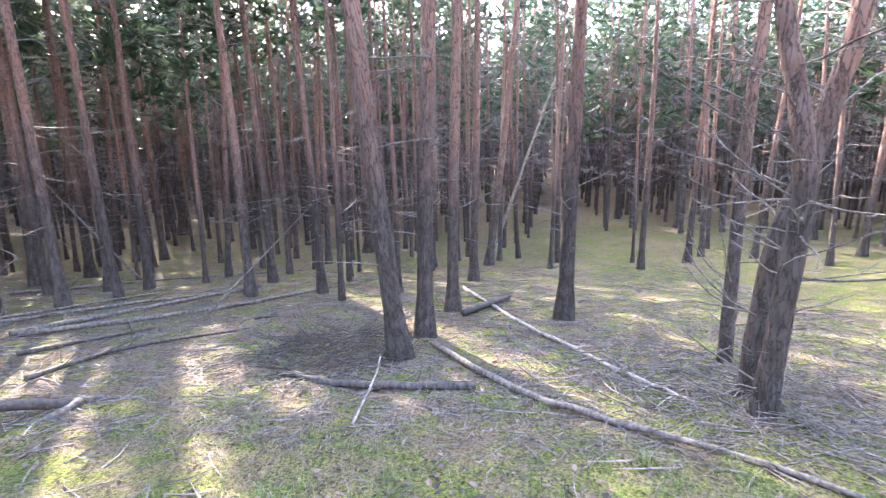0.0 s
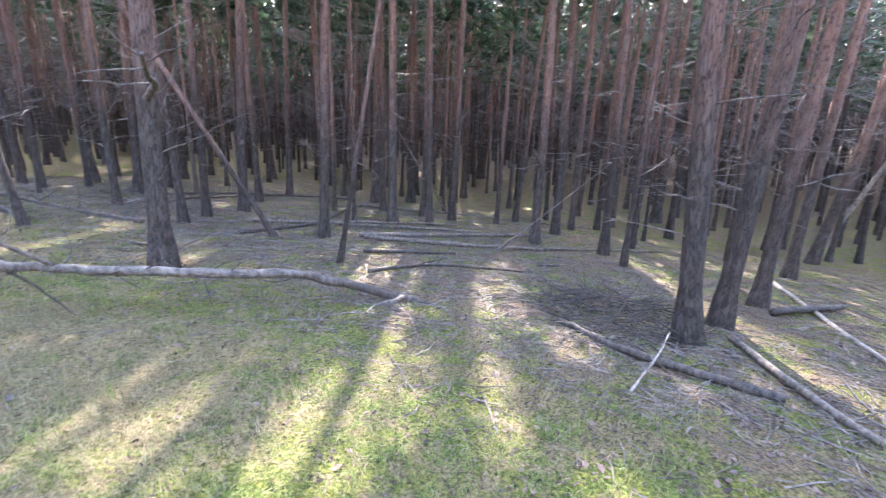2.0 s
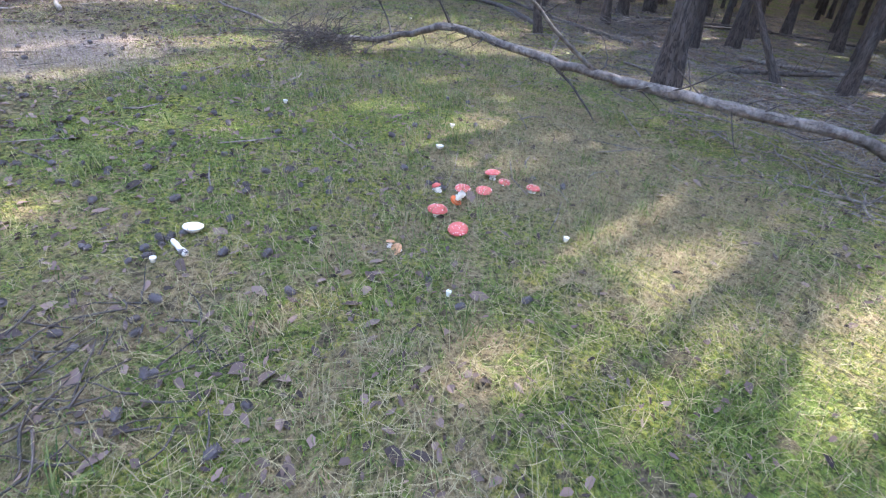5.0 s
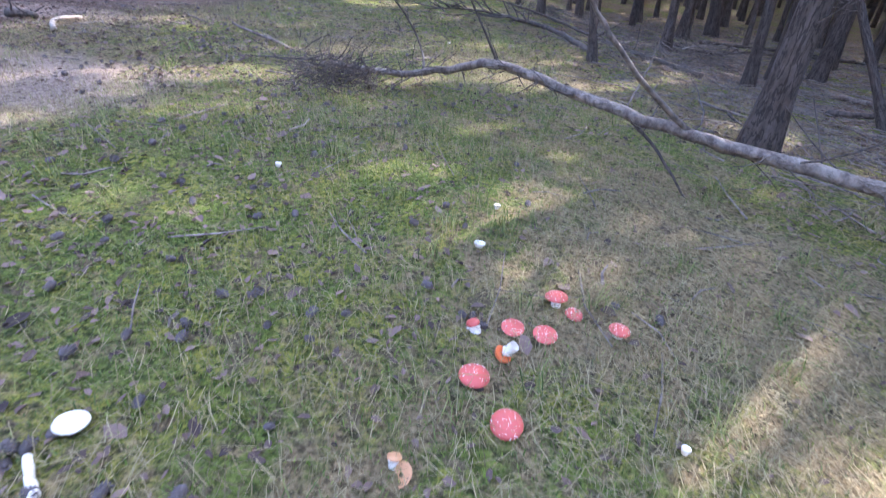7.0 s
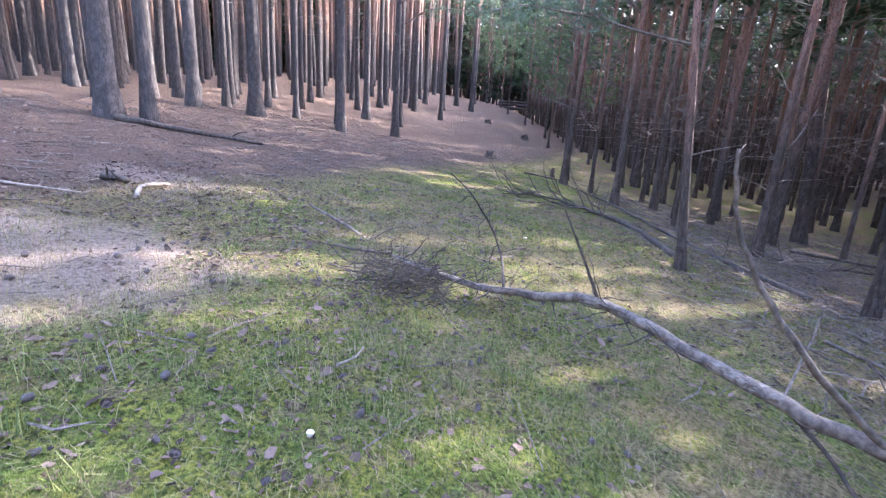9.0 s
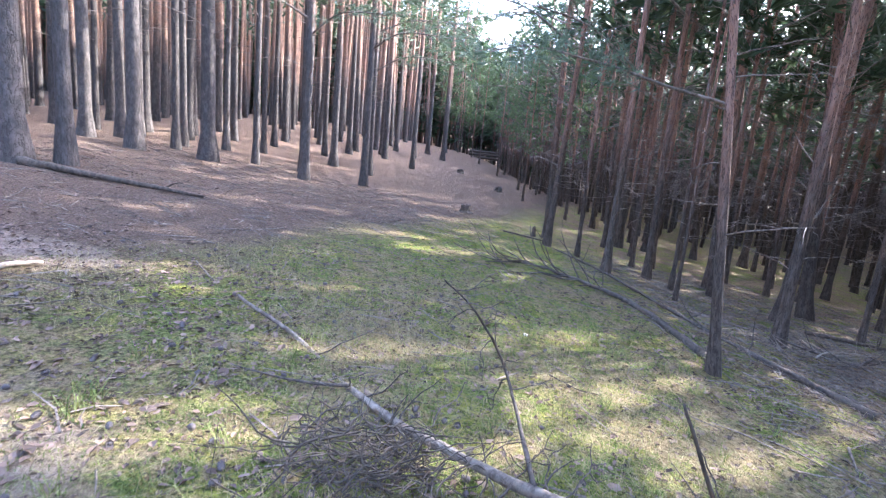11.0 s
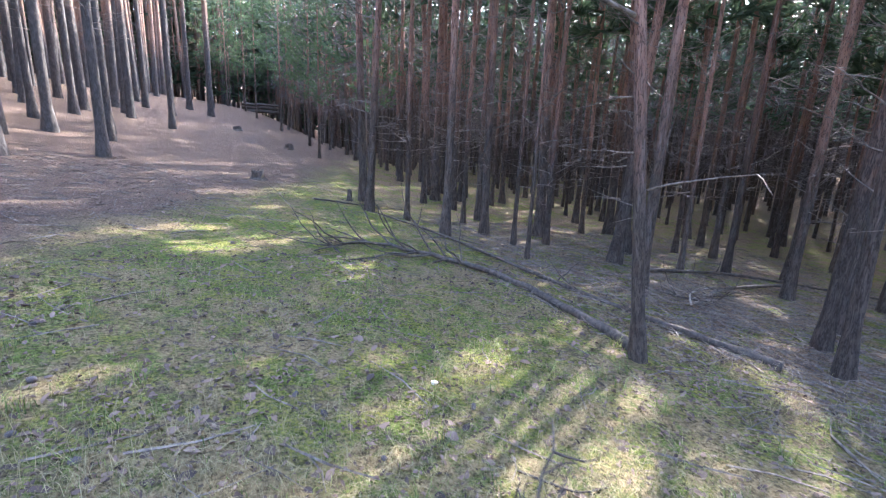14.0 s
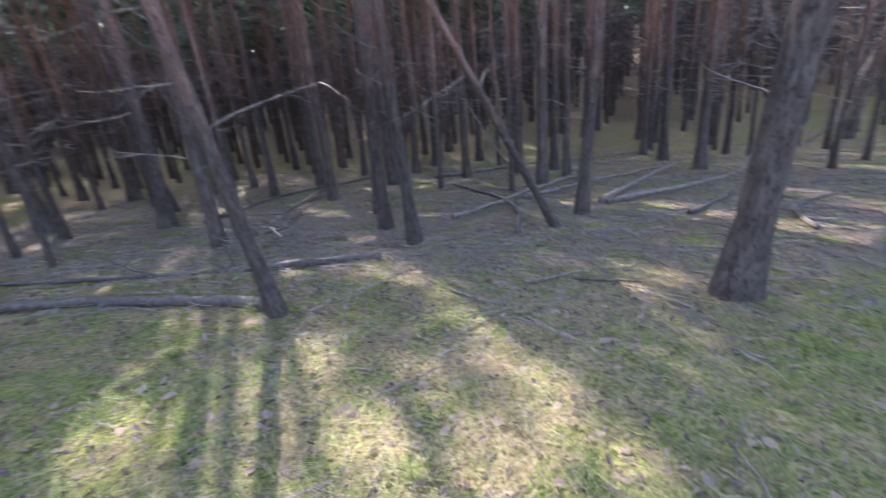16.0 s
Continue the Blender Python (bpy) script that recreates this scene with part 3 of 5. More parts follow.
# the tall stand along the track
pine(-11.51, 19.31, 0.23, kind="tall")
pine(-9.29, 21.61, 0.148, kind="tall")
pine(-7.54, 20.08, 0.123, kind="tall")
pine(-5.67, 27.17, 0.175, kind="tall")
pine(-4.39, 30.46, 0.159, kind="tall")
pine(-4.03, 35.51, 0.185, kind="tall")
pine(-2.65, 33.33, 0.173, kind="tall")
pine(-1.98, 39.19, 0.203, kind="tall")
pine(-0.71, 45.12, 0.24, kind="tall")
pine(-18.83, 19.03, 0.24, kind="tall")
pine(-19.96, 21.27, 0.24, kind="tall")
pine(-15.2, 20.44, 0.188, kind="tall")
pine(-2.33, 26.99, 0.143, kind="tall")
pine(-0.8, 36.23, 0.196, kind="tall")
pine(-7.01, 14.49, 0.25, kind="tall")
pine(-4.82, 15.88, 0.17, kind="tall")
pine(-5.22, 21.59, 0.19, kind="tall")
pine(-7.22, 8.67, 0.24, kind="tall")
pine(-6.85, 9.25, 0.15, kind="tall")
pine(-8.04, 12.99, 0.2, kind="tall")
pine(-3.41, 18.18, 0.16, kind="tall")
pine(-6.59, 16.74, 0.12, kind="tall")
pine(-3.98, 23.12, 0.18, kind="tall")

# green pines where the track leaves the wood
pine(3.0, 35.0, 0.08, kind="green")
pine(3.9, 38.5, 0.09, kind="green")
pine(2.2, 42.0, 0.08, kind="green")
pine(1.0, 55.0, 0.1, kind="green")
pine(4.5, 56.0, 0.1, kind="green")
pine(2.8, 58.0, 0.1, kind="green")
pine(-0.8, 57.0, 0.1, kind="green")
pine(0.6, 50.0, 0.09, kind="green")
pine(-0.9, 52.0, 0.09, kind="green")
pine(1.9, 48.5, 0.08, kind="green")
pine(5.0, 33.0, 0.07, kind="green")
pine(3.6, 29.0, 0.08, kind="green")
pine(3.1, 24.0, 0.07, kind="green")
pine(4.4, 21.0, 0.07, kind="green")


def free(x, y, gap):
    return all((x - a) ** 2 + (y - b) ** 2 > gap * gap for a, b in planted)


def wood_rows(rnd):
    """Places in the planted rows of the young wood, nearest first."""
    along, across = Vector((0.983, -0.182)), Vector((0.182, 0.983))
    found = []
    for i in range(-60, 60):
        for j in range(-10, 75):
            p = along * (j * 1.15 + rnd.uniform(-0.35, 0.35)) + across * (i * 1.75 + rnd.uniform(-0.42, 0.42))
            x, y = p + Vector((2.0, -4.0))
            if rnd.random() < 0.2 or y > 75 or x > 75:
                continue
            edge = 3.2 if y < 14 else 4.2 + (y - 14) * 0.02
            if x < edge or y < -45:
                continue
            near = min(math.hypot(x - 0, y + 3), math.hypot(x + 0.8, y - 3))
            lane = (p - Vector((6.0, -2.0))).dot(across)
            if abs(lane) < 1.0 and 7 < x < 30:
                continue
            if -9.5 < lane < 0 and x < 21 and y < -3 and (x < 12 or rnd.random() < 0.7):
                continue
            if near < 9.0 or (y < -3 and near < 13):
                continue
            found.append((near, x, y))
    return sorted(found)


rnd = random.Random(5)
far_young = []
for near, x, y in wood_rows(rnd):
    if not free(x, y, 0.8):
        continue
    if near < 21:
        pine(round(x, 2), round(y, 2), rnd.uniform(0.055, 0.12), rnd.gauss(0, 0.025), rnd.gauss(0, 0.025))
    else:
        far_young.append((x, y, rnd.uniform(0.055, 0.125)))
        planted.append((x, y))
far_tall = []
for _ in range(5200):
    x, y = rnd.uniform(-60, 1.5), rnd.uniform(13, 75)
    if x > -3.5 - 0.02 * (y - 13) + (max(0, y - 52) * 2) or x < -4 and y < 15 and x > -9:
        continue
    if not free(x, y, 1.45):
        continue
    planted.append((x, y))
    d = math.hypot(x, y)
    if d < 26:
        pine(round(x, 2), round(y, 2), rnd.uniform(0.12, 0.19), rnd.gauss(0, 0.012), rnd.gauss(0, 0.012), kind="tall")
    else:
        far_tall.append((x, y, rnd.uniform(0.12, 0.2)))
# added for light, mostly unseen: west and south of the clearing, behind the walker
for _ in range(700):
    x, y = rnd.uniform(-40, 3), rnd.uniform(-45, 14)
    if (x > -8.5 and y > -9) or not free(x, y, 1.9):
        continue
    planted.append((x, y))
    far_tall.append((x, y, rnd.uniform(0.11, 0.18)))


for _ in range(2000):
    a, d = rnd.uniform(-3.14, 3.14), rnd.uniform(58, 125)
    x, y = d * math.sin(a), d * math.cos(a)
    if free(x, y, 2.0):
        (far_young if x > 4 else far_tall).append((x, y, rnd.uniform(0.12, 0.2)))


def far_wood(name, places, tall, label, crown_from=0.33):
    rnd = random.Random(3)
    s, g, t = Shape(), Shape(), Shape()
    for x, y, r in places:
        z, h = height(x, y), rnd.uniform(16, 19) if tall else rnd.uniform(11.8, 14.2)
        lx, ly = rnd.gauss(0, 0.02), rnd.gauss(0, 0.02)
        s.tube([(x + lx * u, y + ly * u, z + u) for u in (-0.3, 0.25, h * 0.5, h)], [r * 1.5, r, r * 0.7, r * 0.15], 6, False)
        d = math.hypot(x, y)
        if not tall and d < 62:
            for _ in range(44):
                q = Vector((x, y, z)) + Vector((rnd.gauss(0, 0.5), rnd.gauss(0, 0.5), rnd.uniform(2.0, h * 0.7)))
                tuft(t, rnd, q, Vector((rnd.gauss(0, 1), rnd.gauss(0, 1), 0.2)).normalized(), rnd.uniform(0.5, 1.1), 4, 0.026)
        z0, reach = (h * 0.42, 2.1) if tall else (h * crown_from, 1.4)
        count, low, high = (44, 0.9, 1.6) if crown_from < 0.2 else (14, 0.9, 1.6) if d > 58 else (24, 0.5, 0.95) if tall else (54, 0.45, 0.85)
        for _ in range(count):
            u = rnd.random()
            a, far = rnd.uniform(0, 6.28), reach * (1 - 0.7 * u) * rnd.random() ** 0.5
            p = Vector((x + far * math.cos(a), y + far * math.sin(a), z + z0 + (h - z0) * u))
            if not tall and d < 40 and in_sun_gap(p):
                continue
            tuft(g, rnd, p, Vector((math.cos(a), math.sin(a), 0.3)), rnd.uniform(low, high), 3, 0.11)
    ob = new(name)
    part("trunks", s.mesh("trunks", TALL_BARK if tall else BARK), ob)
    part("crowns", g.mesh("crowns", NEEDLE, False), ob)
    if not tall:
        part("dead_twigs", t.mesh("dead_twigs", SHADE_TWIG, False), ob)
    for c in ob.children:
        c["kind"] = "stuff"
    tagged(ob, label, "woodland", kind="stuff")


far_wood("young_pine_wood", far_young, False, "dense dark wood of thin young pines behind the edge")
far_wood("tall_pine_wood", far_tall, True, "open stand of tall straight pines with sunlit trunks")
thicket = [(rnd.uniform(-48, 16), rnd.uniform(57, 72), rnd.uniform(0.06, 0.1)) for _ in range(330)]
far_wood("pine_thicket", thicket, False, "dark thicket of low green pines beyond the track", 0.08)


# ---- dead wood ----
def limb(name, points, r0, r1, material, parent, sides=9, rough=0.16, label="", seed=1):
    s = Shape()
    rnd = random.Random(seed)
    pts = curve(points)
    pts = [q + Vector((rnd.gauss(0, 1), rnd.gauss(0, 1), rnd.gauss(0, 1))) * (0.12 * r0) for q in pts]
    s.tube(pts, taper(len(pts), r0, r1), sides, True, rough, rnd)
    return part(name, s.mesh(name, material), parent, label)


def on_ground(xy, lift=0.0):
    return [Vector((x, y, top(x, y) + lift)) for x, y in xy]


def dead_stem(name, points, r0, r1, material, label, category, twigs=0, reach=0.5, seed=1, group="", twig_from=0.2):
    """A fallen stem or stick with its side twigs, each a part."""
    thing = new(name)
    rnd = random.Random(seed)
    pts = [Vector(p) for p in points]
    thing.location = pts[0]
    pts = [p - thing.location for p in pts]
    limb("stem", pts, r0 * 0.78, r1 * 0.78, material, thing, seed=seed, rough=0.28)
    fine = curve(pts)
    for _ in range(twigs):
        u = rnd.uniform(twig_from, 0.98)
        i = min(int(u * (len(fine) - 1)), len(fine) - 2)
        q, d = fine[i], (fine[i + 1] - fine[i]).normalized()
        az = math.atan2(d.y, d.x) + rnd.choice((-1, 1)) * rnd.uniform(0.4, 1.3)
        path = twig_path(rnd, q, az, rnd.uniform(-0.1, 0.9), reach * rnd.uniform(0.3, 1.0), 0.35, 6)
        s = Shape()
        r = max(0.004, r0 * 0.22) * rnd.uniform(0.6, 1.1)
        s.tube(path, taper(6, r, r * 0.25), 5, False)
        part("twig", s.mesh("twig", material), thing)
    return tagged(thing, label, category, group)


def heap(name, centre, radius, count, length, material, label, seed, rise=0.22, r=0.006):
    """A loose heap of thin sticks, too many to count."""
    rnd, s = random.Random(seed), Shape()
    for _ in range(count):
        a, d = rnd.uniform(0, 6.28), radius * rnd.random() ** 0.6
        x, y = centre[0] + d * math.cos(a), centre[1] + d * math.sin(a)
        z = top(x, y) + rnd.uniform(0.0, rise) * (1 - d / radius / 1.2)
        n = length * rnd.uniform(0.3, 1.0)
        path = twig_path(rnd, (x, y, z), rnd.uniform(0, 6.28), rnd.uniform(-0.12, 0.2), n, 0.22, 5)
        path = [Vector((q.x, q.y, max(q.z, top(q.x, q.y) + 0.004))) for q in path]
        k = r * rnd.uniform(0.5, 1.3)
        s.tube(path, taper(5, k, k * 0.4), 4, False)
    tagged(new(name, s.mesh(name, material)), label, "brushwood", kind="stuff")


# the fallen pine that lies across the clearing
fallen = new("fallen_pine")
SPINE = [(4.03, 0.17, -0.56), (3.48, 0.43, -0.29), (2.92, 0.69, -0.06), (2.19, 1.05, 0.08), (1.65, 1.33, 0.18), (1.3, 1.55, 0.25), (0.95, 1.75, 0.32), (0.53, 2.25, 0.415), (0.25, 2.46, 0.47), (-0.07, 2.73, 0.39), (-0.42, 3.14, 0.26), (-0.87, 3.52, 0.235), (-1.31, 4.07, 0.205), (-1.72, 4.5, 0.27), (-2.24, 4.8, 0.44)]
fallen.location = SPINE[0]
base = Vector(SPINE[0])
s = Shape()
rnd = random.Random(14)
pts = curve(SPINE, 4)
s.tube([p - base + Vector((rnd.gauss(0, 0.009), rnd.gauss(0, 0.009), rnd.gauss(0, 0.008))) for p in pts], [0.039 * (1 - i / len(pts)) ** 0.75 + 0.010 for i in range(len(pts))], 12, True, 0.2, random.Random(4))
part("trunk", s.mesh("trunk", FALLEN), fallen)


def fallen_branch(points, r0, r1, material=LOG, label="", seed=1):
    return limb("branch", [Vector(p) - base for p in points], r0, r1, material, fallen, 7, 0.2, label, seed)


fallen_branch([(1.29, 1.55, 0.26), (0.9, 1.53, 0.60), (0.61, 1.56, 0.94), (0.46, 1.55, 1.2), (0.40, 1.54, 1.45)], 0.018, 0.006, LOG, "long grey branch rising from the trunk", 2)
fallen_branch([(0.27, 2.48, 0.48), (0.14, 2.46, 0.75), (0.0, 2.44, 1.02)], 0.011, 0.004, DARK_LOG, "", 3)
fallen_branch([(-0.25, 2.95, 0.33), (-0.22, 3.7, 0.30), (-0.30, 3.9, 0.50), (-0.5, 3.75, 0.82), (-0.69, 3.56, 1.03)], 0.013, 0.004, DARK_LOG, "dark curved dead branch", 4)
fallen_branch([(4.0, 0.2, -0.5), (3.7, 0.15, -0.46), (3.2, 0.35, -0.46), (2.75, 0.72, -0.38)], 0.04, 0.012, LOG, "", 5)
fallen_branch([(3.95, 0.22, -0.5), (4.1, -0.02, -0.56), (4.2, -0.25, -0.62)], 0.06, 0.015, DARK_LOG, "", 6)
fallen_branch([(0.95, 1.75, 0.33), (1.15, 1.95, 0.55), (1.2, 2.0, 0.72)], 0.007, 0.003, LOG, "", 7)
fallen_branch([(0.95, 1.78, 0.33), (1.15, 1.6, 0.12), (1.35, 1.4, -0.2)], 0.013, 0.006, DARK_LOG, "", 8)
fallen_branch([(-1.19, 3.92, 0.22), (-1.5, 3.85, 0.26), (-1.95, 3.95, 0.28)], 0.012, 0.004, DARK_LOG, "", 9)
rnd = random.Random(21)
for k in range(54):
    u = rnd.uniform(0.15, 0.98)
    q = pts[int(u * (len(pts) - 1))]
    path = twig_path(rnd, q - base, rnd.uniform(0, 6.28), rnd.uniform(-1.0, 0.7), rnd.uniform(0.08, 0.4) if k % 3 else rnd.uniform(0.4, 0.75), 0.38, 6)
    t = Shape()
    r = rnd.uniform(0.004, 0.009)
    t.tube(path, taper(6, r, r * 0.3), 5, False)
    part("twig", t.mesh("twig", DARK_LOG), fallen)
tagged(fallen, "fallen grey pine with bare broken branches across the moss", "fallen tree")


def tangle(centre, size, count, material, label, seed):
    """A springy tangle of thin curling twigs."""
    rnd, s = random.Random(seed), Shape()
    for _ in range(count):
        q = Vector((rnd.gauss(centre[0], size * 0.75), rnd.gauss(centre[1], size * 0.6), 0))
        q.z = top(q.x, q.y) + rnd.uniform(0.0, size * 0.8)
        path = twig_path(rnd, q, rnd.uniform(0, 6.28), rnd.uniform(-0.7, 0.35), rnd.uniform(0.12, 0.45), 0.6, 7)
        path = [Vector((p.x, p.y, max(p.z, top(p.x, p.y) + 0.006))) for p in path]
        r = rnd.uniform(0.0022, 0.0055)
        s.tube(path, taper(7, r, r * 0.35), 4, False)
    tagged(new("brushwood", s.mesh("brushwood", material)), label, "brushwood", kind="stuff")


tangle((-0.97, 3.1), 0.27, 300, DARK_LOG, "dark tangle of curling dead twigs under the fallen pine", 31)


def curly_twigs(points, count, reach, r, seed):
    """Thin crooked twigs along a branch of the fallen pine."""
    rnd, line = random.Random(seed), curve(points)
    for k in range(count):
        q = line[2 + (k * (len(line) - 3)) // count]
        az = k * 2.5 + rnd.uniform(-0.6, 0.6)
        path = twig_path(rnd, q - base, az, rnd.uniform(-0.5, 0.3), reach * rnd.uniform(0.45, 1.0), 0.6, 9)
        t = Shape()
        t.tube(path, taper(9, r, r * 0.4), 5, False)
        twig = part("twig", t.mesh("twig", DARK_LOG), fallen)
        for j in (3, 5, 6):
            t = Shape()
            side = twig_path(rnd, path[j], az + rnd.choice((-1, 1)) * rnd.uniform(0.5, 1.2), rnd.uniform(-0.4, 0.4), reach * rnd.uniform(0.15, 0.35), 0.6, 6)
            t.tube(side, taper(6, r * 0.7, r * 0.3), 4, False)
            part("twig", t.mesh("twig", DARK_LOG), twig)


curly_twigs([(-0.22, 3.7, 0.30), (-0.30, 3.9, 0.50), (-0.5, 3.75, 0.82), (-0.69, 3.56, 1.03)], 9, 0.42, 0.0042, 91)
curly_twigs([(-0.07, 2.73, 0.39), (-0.42, 3.14, 0.26), (-0.87, 3.52, 0.235)], 9, 0.45, 0.0045, 92)
curly_twigs([(0.25, 2.46, 0.47), (0.14, 2.46, 0.75), (0.0, 2.44, 1.02)], 3, 0.22, 0.003, 93)
curly_twigs([(1.3, 1.55, 0.25), (0.95, 1.75, 0.32), (0.53, 2.25, 0.415), (0.25, 2.46, 0.47)], 7, 0.3, 0.004, 94)

# two dead stems beside the plantation edge
dead_stem("fallen_tree", on_ground([(2.36, 6.1), (2.42, 7.2), (2.3, 8.2), (1.7, 9.1), (0.96, 9.7), (0.1, 9.05)], 0.05), 0.075, 0.01, DARK_LOG, "dark fallen stem with a fan of bare branches", "fallen tree", 22, 1.5, 3, twig_from=0.5)
dead_stem("fallen_tree", on_ground([(3.75, 5.6), (3.41, 6.72), (3.05, 8.6), (2.65, 10.54), (2.09, 12.6)], 0.04), 0.06, 0.015, DARK_LOG, "long thin fallen stem lying between the pines", "fallen tree", 12, 0.8, 4)
dead_stem("fallen_branch", on_ground([(8.3, 8.1), (6.6, 7.9), (5.5, 7.64), (4.9, 7.2), (4.3, 7.6)], 0.12), 0.04, 0.012, DARK_LOG, "fallen branch propped above the litter", "branch", 14, 0.7, 5)
dead_stem("fallen_branch", on_ground([(4.1, 6.9), (4.6, 7.3), (5.2, 7.5)], 0.22), 0.016, 0.006, PALE, "pale bare branch propped on the brushwood", "branch", 9, 0.5, 6)
heap("brushwood", (4.7, 7.2), 1.1, 170, 0.9, DEAD, "grey heap of dead branches between the trunks", 32, 0.3)

# logs and sticks of the wood floor
FLOOR = "logs on the wood floor"
dead_stem("log", on_ground([(5.5, 5.12), (6.2, 4.75), (8.0, 3.8), (9.5, 3.0)], 0.04), 0.05, 0.02, LOG, "thin grey log lying on brown litter", "log", 6, 0.6, 11, FLOOR)
dead_stem("log", on_ground([(5.4, 2.15), (6.63, 1.22)], 0.03), 0.045, 0.025, DARK_LOG, "short dark log on brown litter", "log", 4, 0.4, 12, FLOOR)
dead_stem("log", on_ground([(6.32, 3.0), (7.9, 1.01), (9.4, -0.1), (11.11, -1.25)], 0.04), 0.055, 0.02, LOG, "long grey log lying across the sunlit litter", "log", 6, 0.6, 13, FLOOR)
dead_stem("log", on_ground([(6.8, 4.2), (8.6, 2.6), (9.9, 1.3)], 0.04), 0.045, 0.02, LOG, "thin grey log lying on brown litter", "log", 5, 0.6, 14, FLOOR)
dead_stem("log", on_ground([(4.75, -1.33), (4.45, -2.0), (4.34, -2.6), (4.33, -3.4)], 0.03), 0.045, 0.05, DARK_LOG, "rotten mossy log beside the leaning pine", "log", 3, 0.4, 15, FLOOR)
dead_stem("stick", [(3.56, -2.39, top(3.56, -2.39) + 0.01), (4.2, -2.45, -0.42), (4.5, -2.47, -0.32)], 0.016, 0.008, PALE, "pale stick leaning on the rotten log", "stick", 1, 0.2, 16)
dead_stem("log", on_ground([(9.79, -3.28), (7.9, -3.8), (6.31, -4.3), (4.59, -4.97), (3.9, -5.25)], 0.04), 0.05, 0.022, PALE, "long pale barkless log on the litter", "log", 12, 0.6, 17, FLOOR)
dead_stem("log", on_ground([(5.75, -2.93), (4.32, -3.75), (3.6, -4.44), (3.13, -5.04), (2.6, -5.6)], 0.03), 0.05, 0.025, LOG, "long rough log with flaking bark", "log", 10, 0.45, 18, FLOOR)
dead_stem("log", on_ground([(7.3, -3.27), (8.54, -4.09)], 0.06), 0.07, 0.06, DARK_LOG, "short thick dark log on the litter", "log", 2, 0.3, 19, FLOOR)
dead_stem("log", on_ground([(7.18, -0.02), (7.46, -0.3)], 0.02), 0.035, 0.03, DARK_LOG, "stub of dark wood on sunlit litter", "log", 0, 0.3, 20, FLOOR)
dead_stem("stick", on_ground([(2.87, 4.09), (3.25, 3.56)], 0.02), 0.022, 0.014, LOG, "grey stick on the litter", "stick", 1, 0.2, 22)
dead_stem("stick", on_ground([(2.65, 4.66), (2.41, 4.28)], 0.015), 0.015, 0.01, LOG, "grey stick on the litter", "stick", 1, 0.15, 23)
dead_stem("stick", on_ground([(3.0, 3.7), (2.85, 3.2)], 0.02), 0.02, 0.012, DARK_LOG, "dark stick on the litter", "stick", 1, 0.2, 24)
dead_stem("log", on_ground([(4.6, 4.2), (6.4, 4.4), (8.4, 5.6)], 0.04), 0.045, 0.02, DARK_LOG, "thin dark log between the pines", "log", 5, 0.5, 25, FLOOR)
dead_stem("log", on_ground([(5.6, 9.0), (8.0, 8.9), (10.5, 7.4)], 0.05), 0.045, 0.02, DARK_LOG, "thin dark log between the pines", "log", 5, 0.5, 26, FLOOR)
dead_stem("log", on_ground([(4.5, 1.2), (5.6, 0.9), (6.6, -0.2)], 0.04), 0.04, 0.02, DARK_LOG, "thin dark log on brown litter", "log", 6, 0.6, 27, FLOOR)
dead_stem("log", on_ground([(9.5, 6.2), (11.5, 3.9), (13.2, 1.0)], 0.05), 0.05, 0.02, LOG, "thin grey log between the pines", "log", 6, 0.6, 28, FLOOR)
dead_stem("log", on_ground([(6.3, 3.1), (8.2, 2.15), (10.1, 1.1)], 0.05), 0.06, 0.03, LOG, "grey log with peeling bark on brown litter", "log", 8, 0.6, 49, FLOOR)
# dead poles that lean among the trunks
dead_stem("leaning_pole", [(7.64, 0.98, top(7.64, 0.98)), (8.1, 0.2, -0.15), (8.53, -0.64, 0.73)], 0.028, 0.008, DEAD, "thin dead pole leaning among the trunks", "dead pole", 7, 0.5, 29)
dead_stem("leaning_pole", [(11.6, 4.74, top(11.6, 4.74)), (11.0, 5.6, 0.2), (10.56, 6.25, 1.53)], 0.04, 0.012, DEAD, "thin dead pole leaning among the trunks", "dead pole", 7, 0.6, 30)
dead_stem("leaning_pole", [(15.25, -4.17, top(15.25, -4.17)), (15.2, -5.2, 1.2), (15.13, -6.28, 4.21)], 0.07, 0.03, PALE, "pale dead pole leaning with bare twigs", "dead pole", 22, 1.1, 31)
heap("brushwood", (5.6, -1.75), 0.95, 300, 0.8, DARK_LOG, "loose heap of grey twigs round the pine foot", 33, 0.16, 0.008)
heap("brushwood", (4.0, -5.9), 1.2, 240, 1.1, DEAD, "heap of pale dry sticks round the pine trunks", 34, 0.2, 0.0055)
heap("brushwood", (5.0, -5.0), 1.2, 110, 1.0, DEAD, "scattered dry sticks on the litter", 35, 0.1, 0.008)
heap("brushwood", (-1.5, -1.2), 0.5, 110, 0.22, DARK_LOG, "loose dark twigs and bark bits on the mossy bank", 36, 0.04, 0.005)
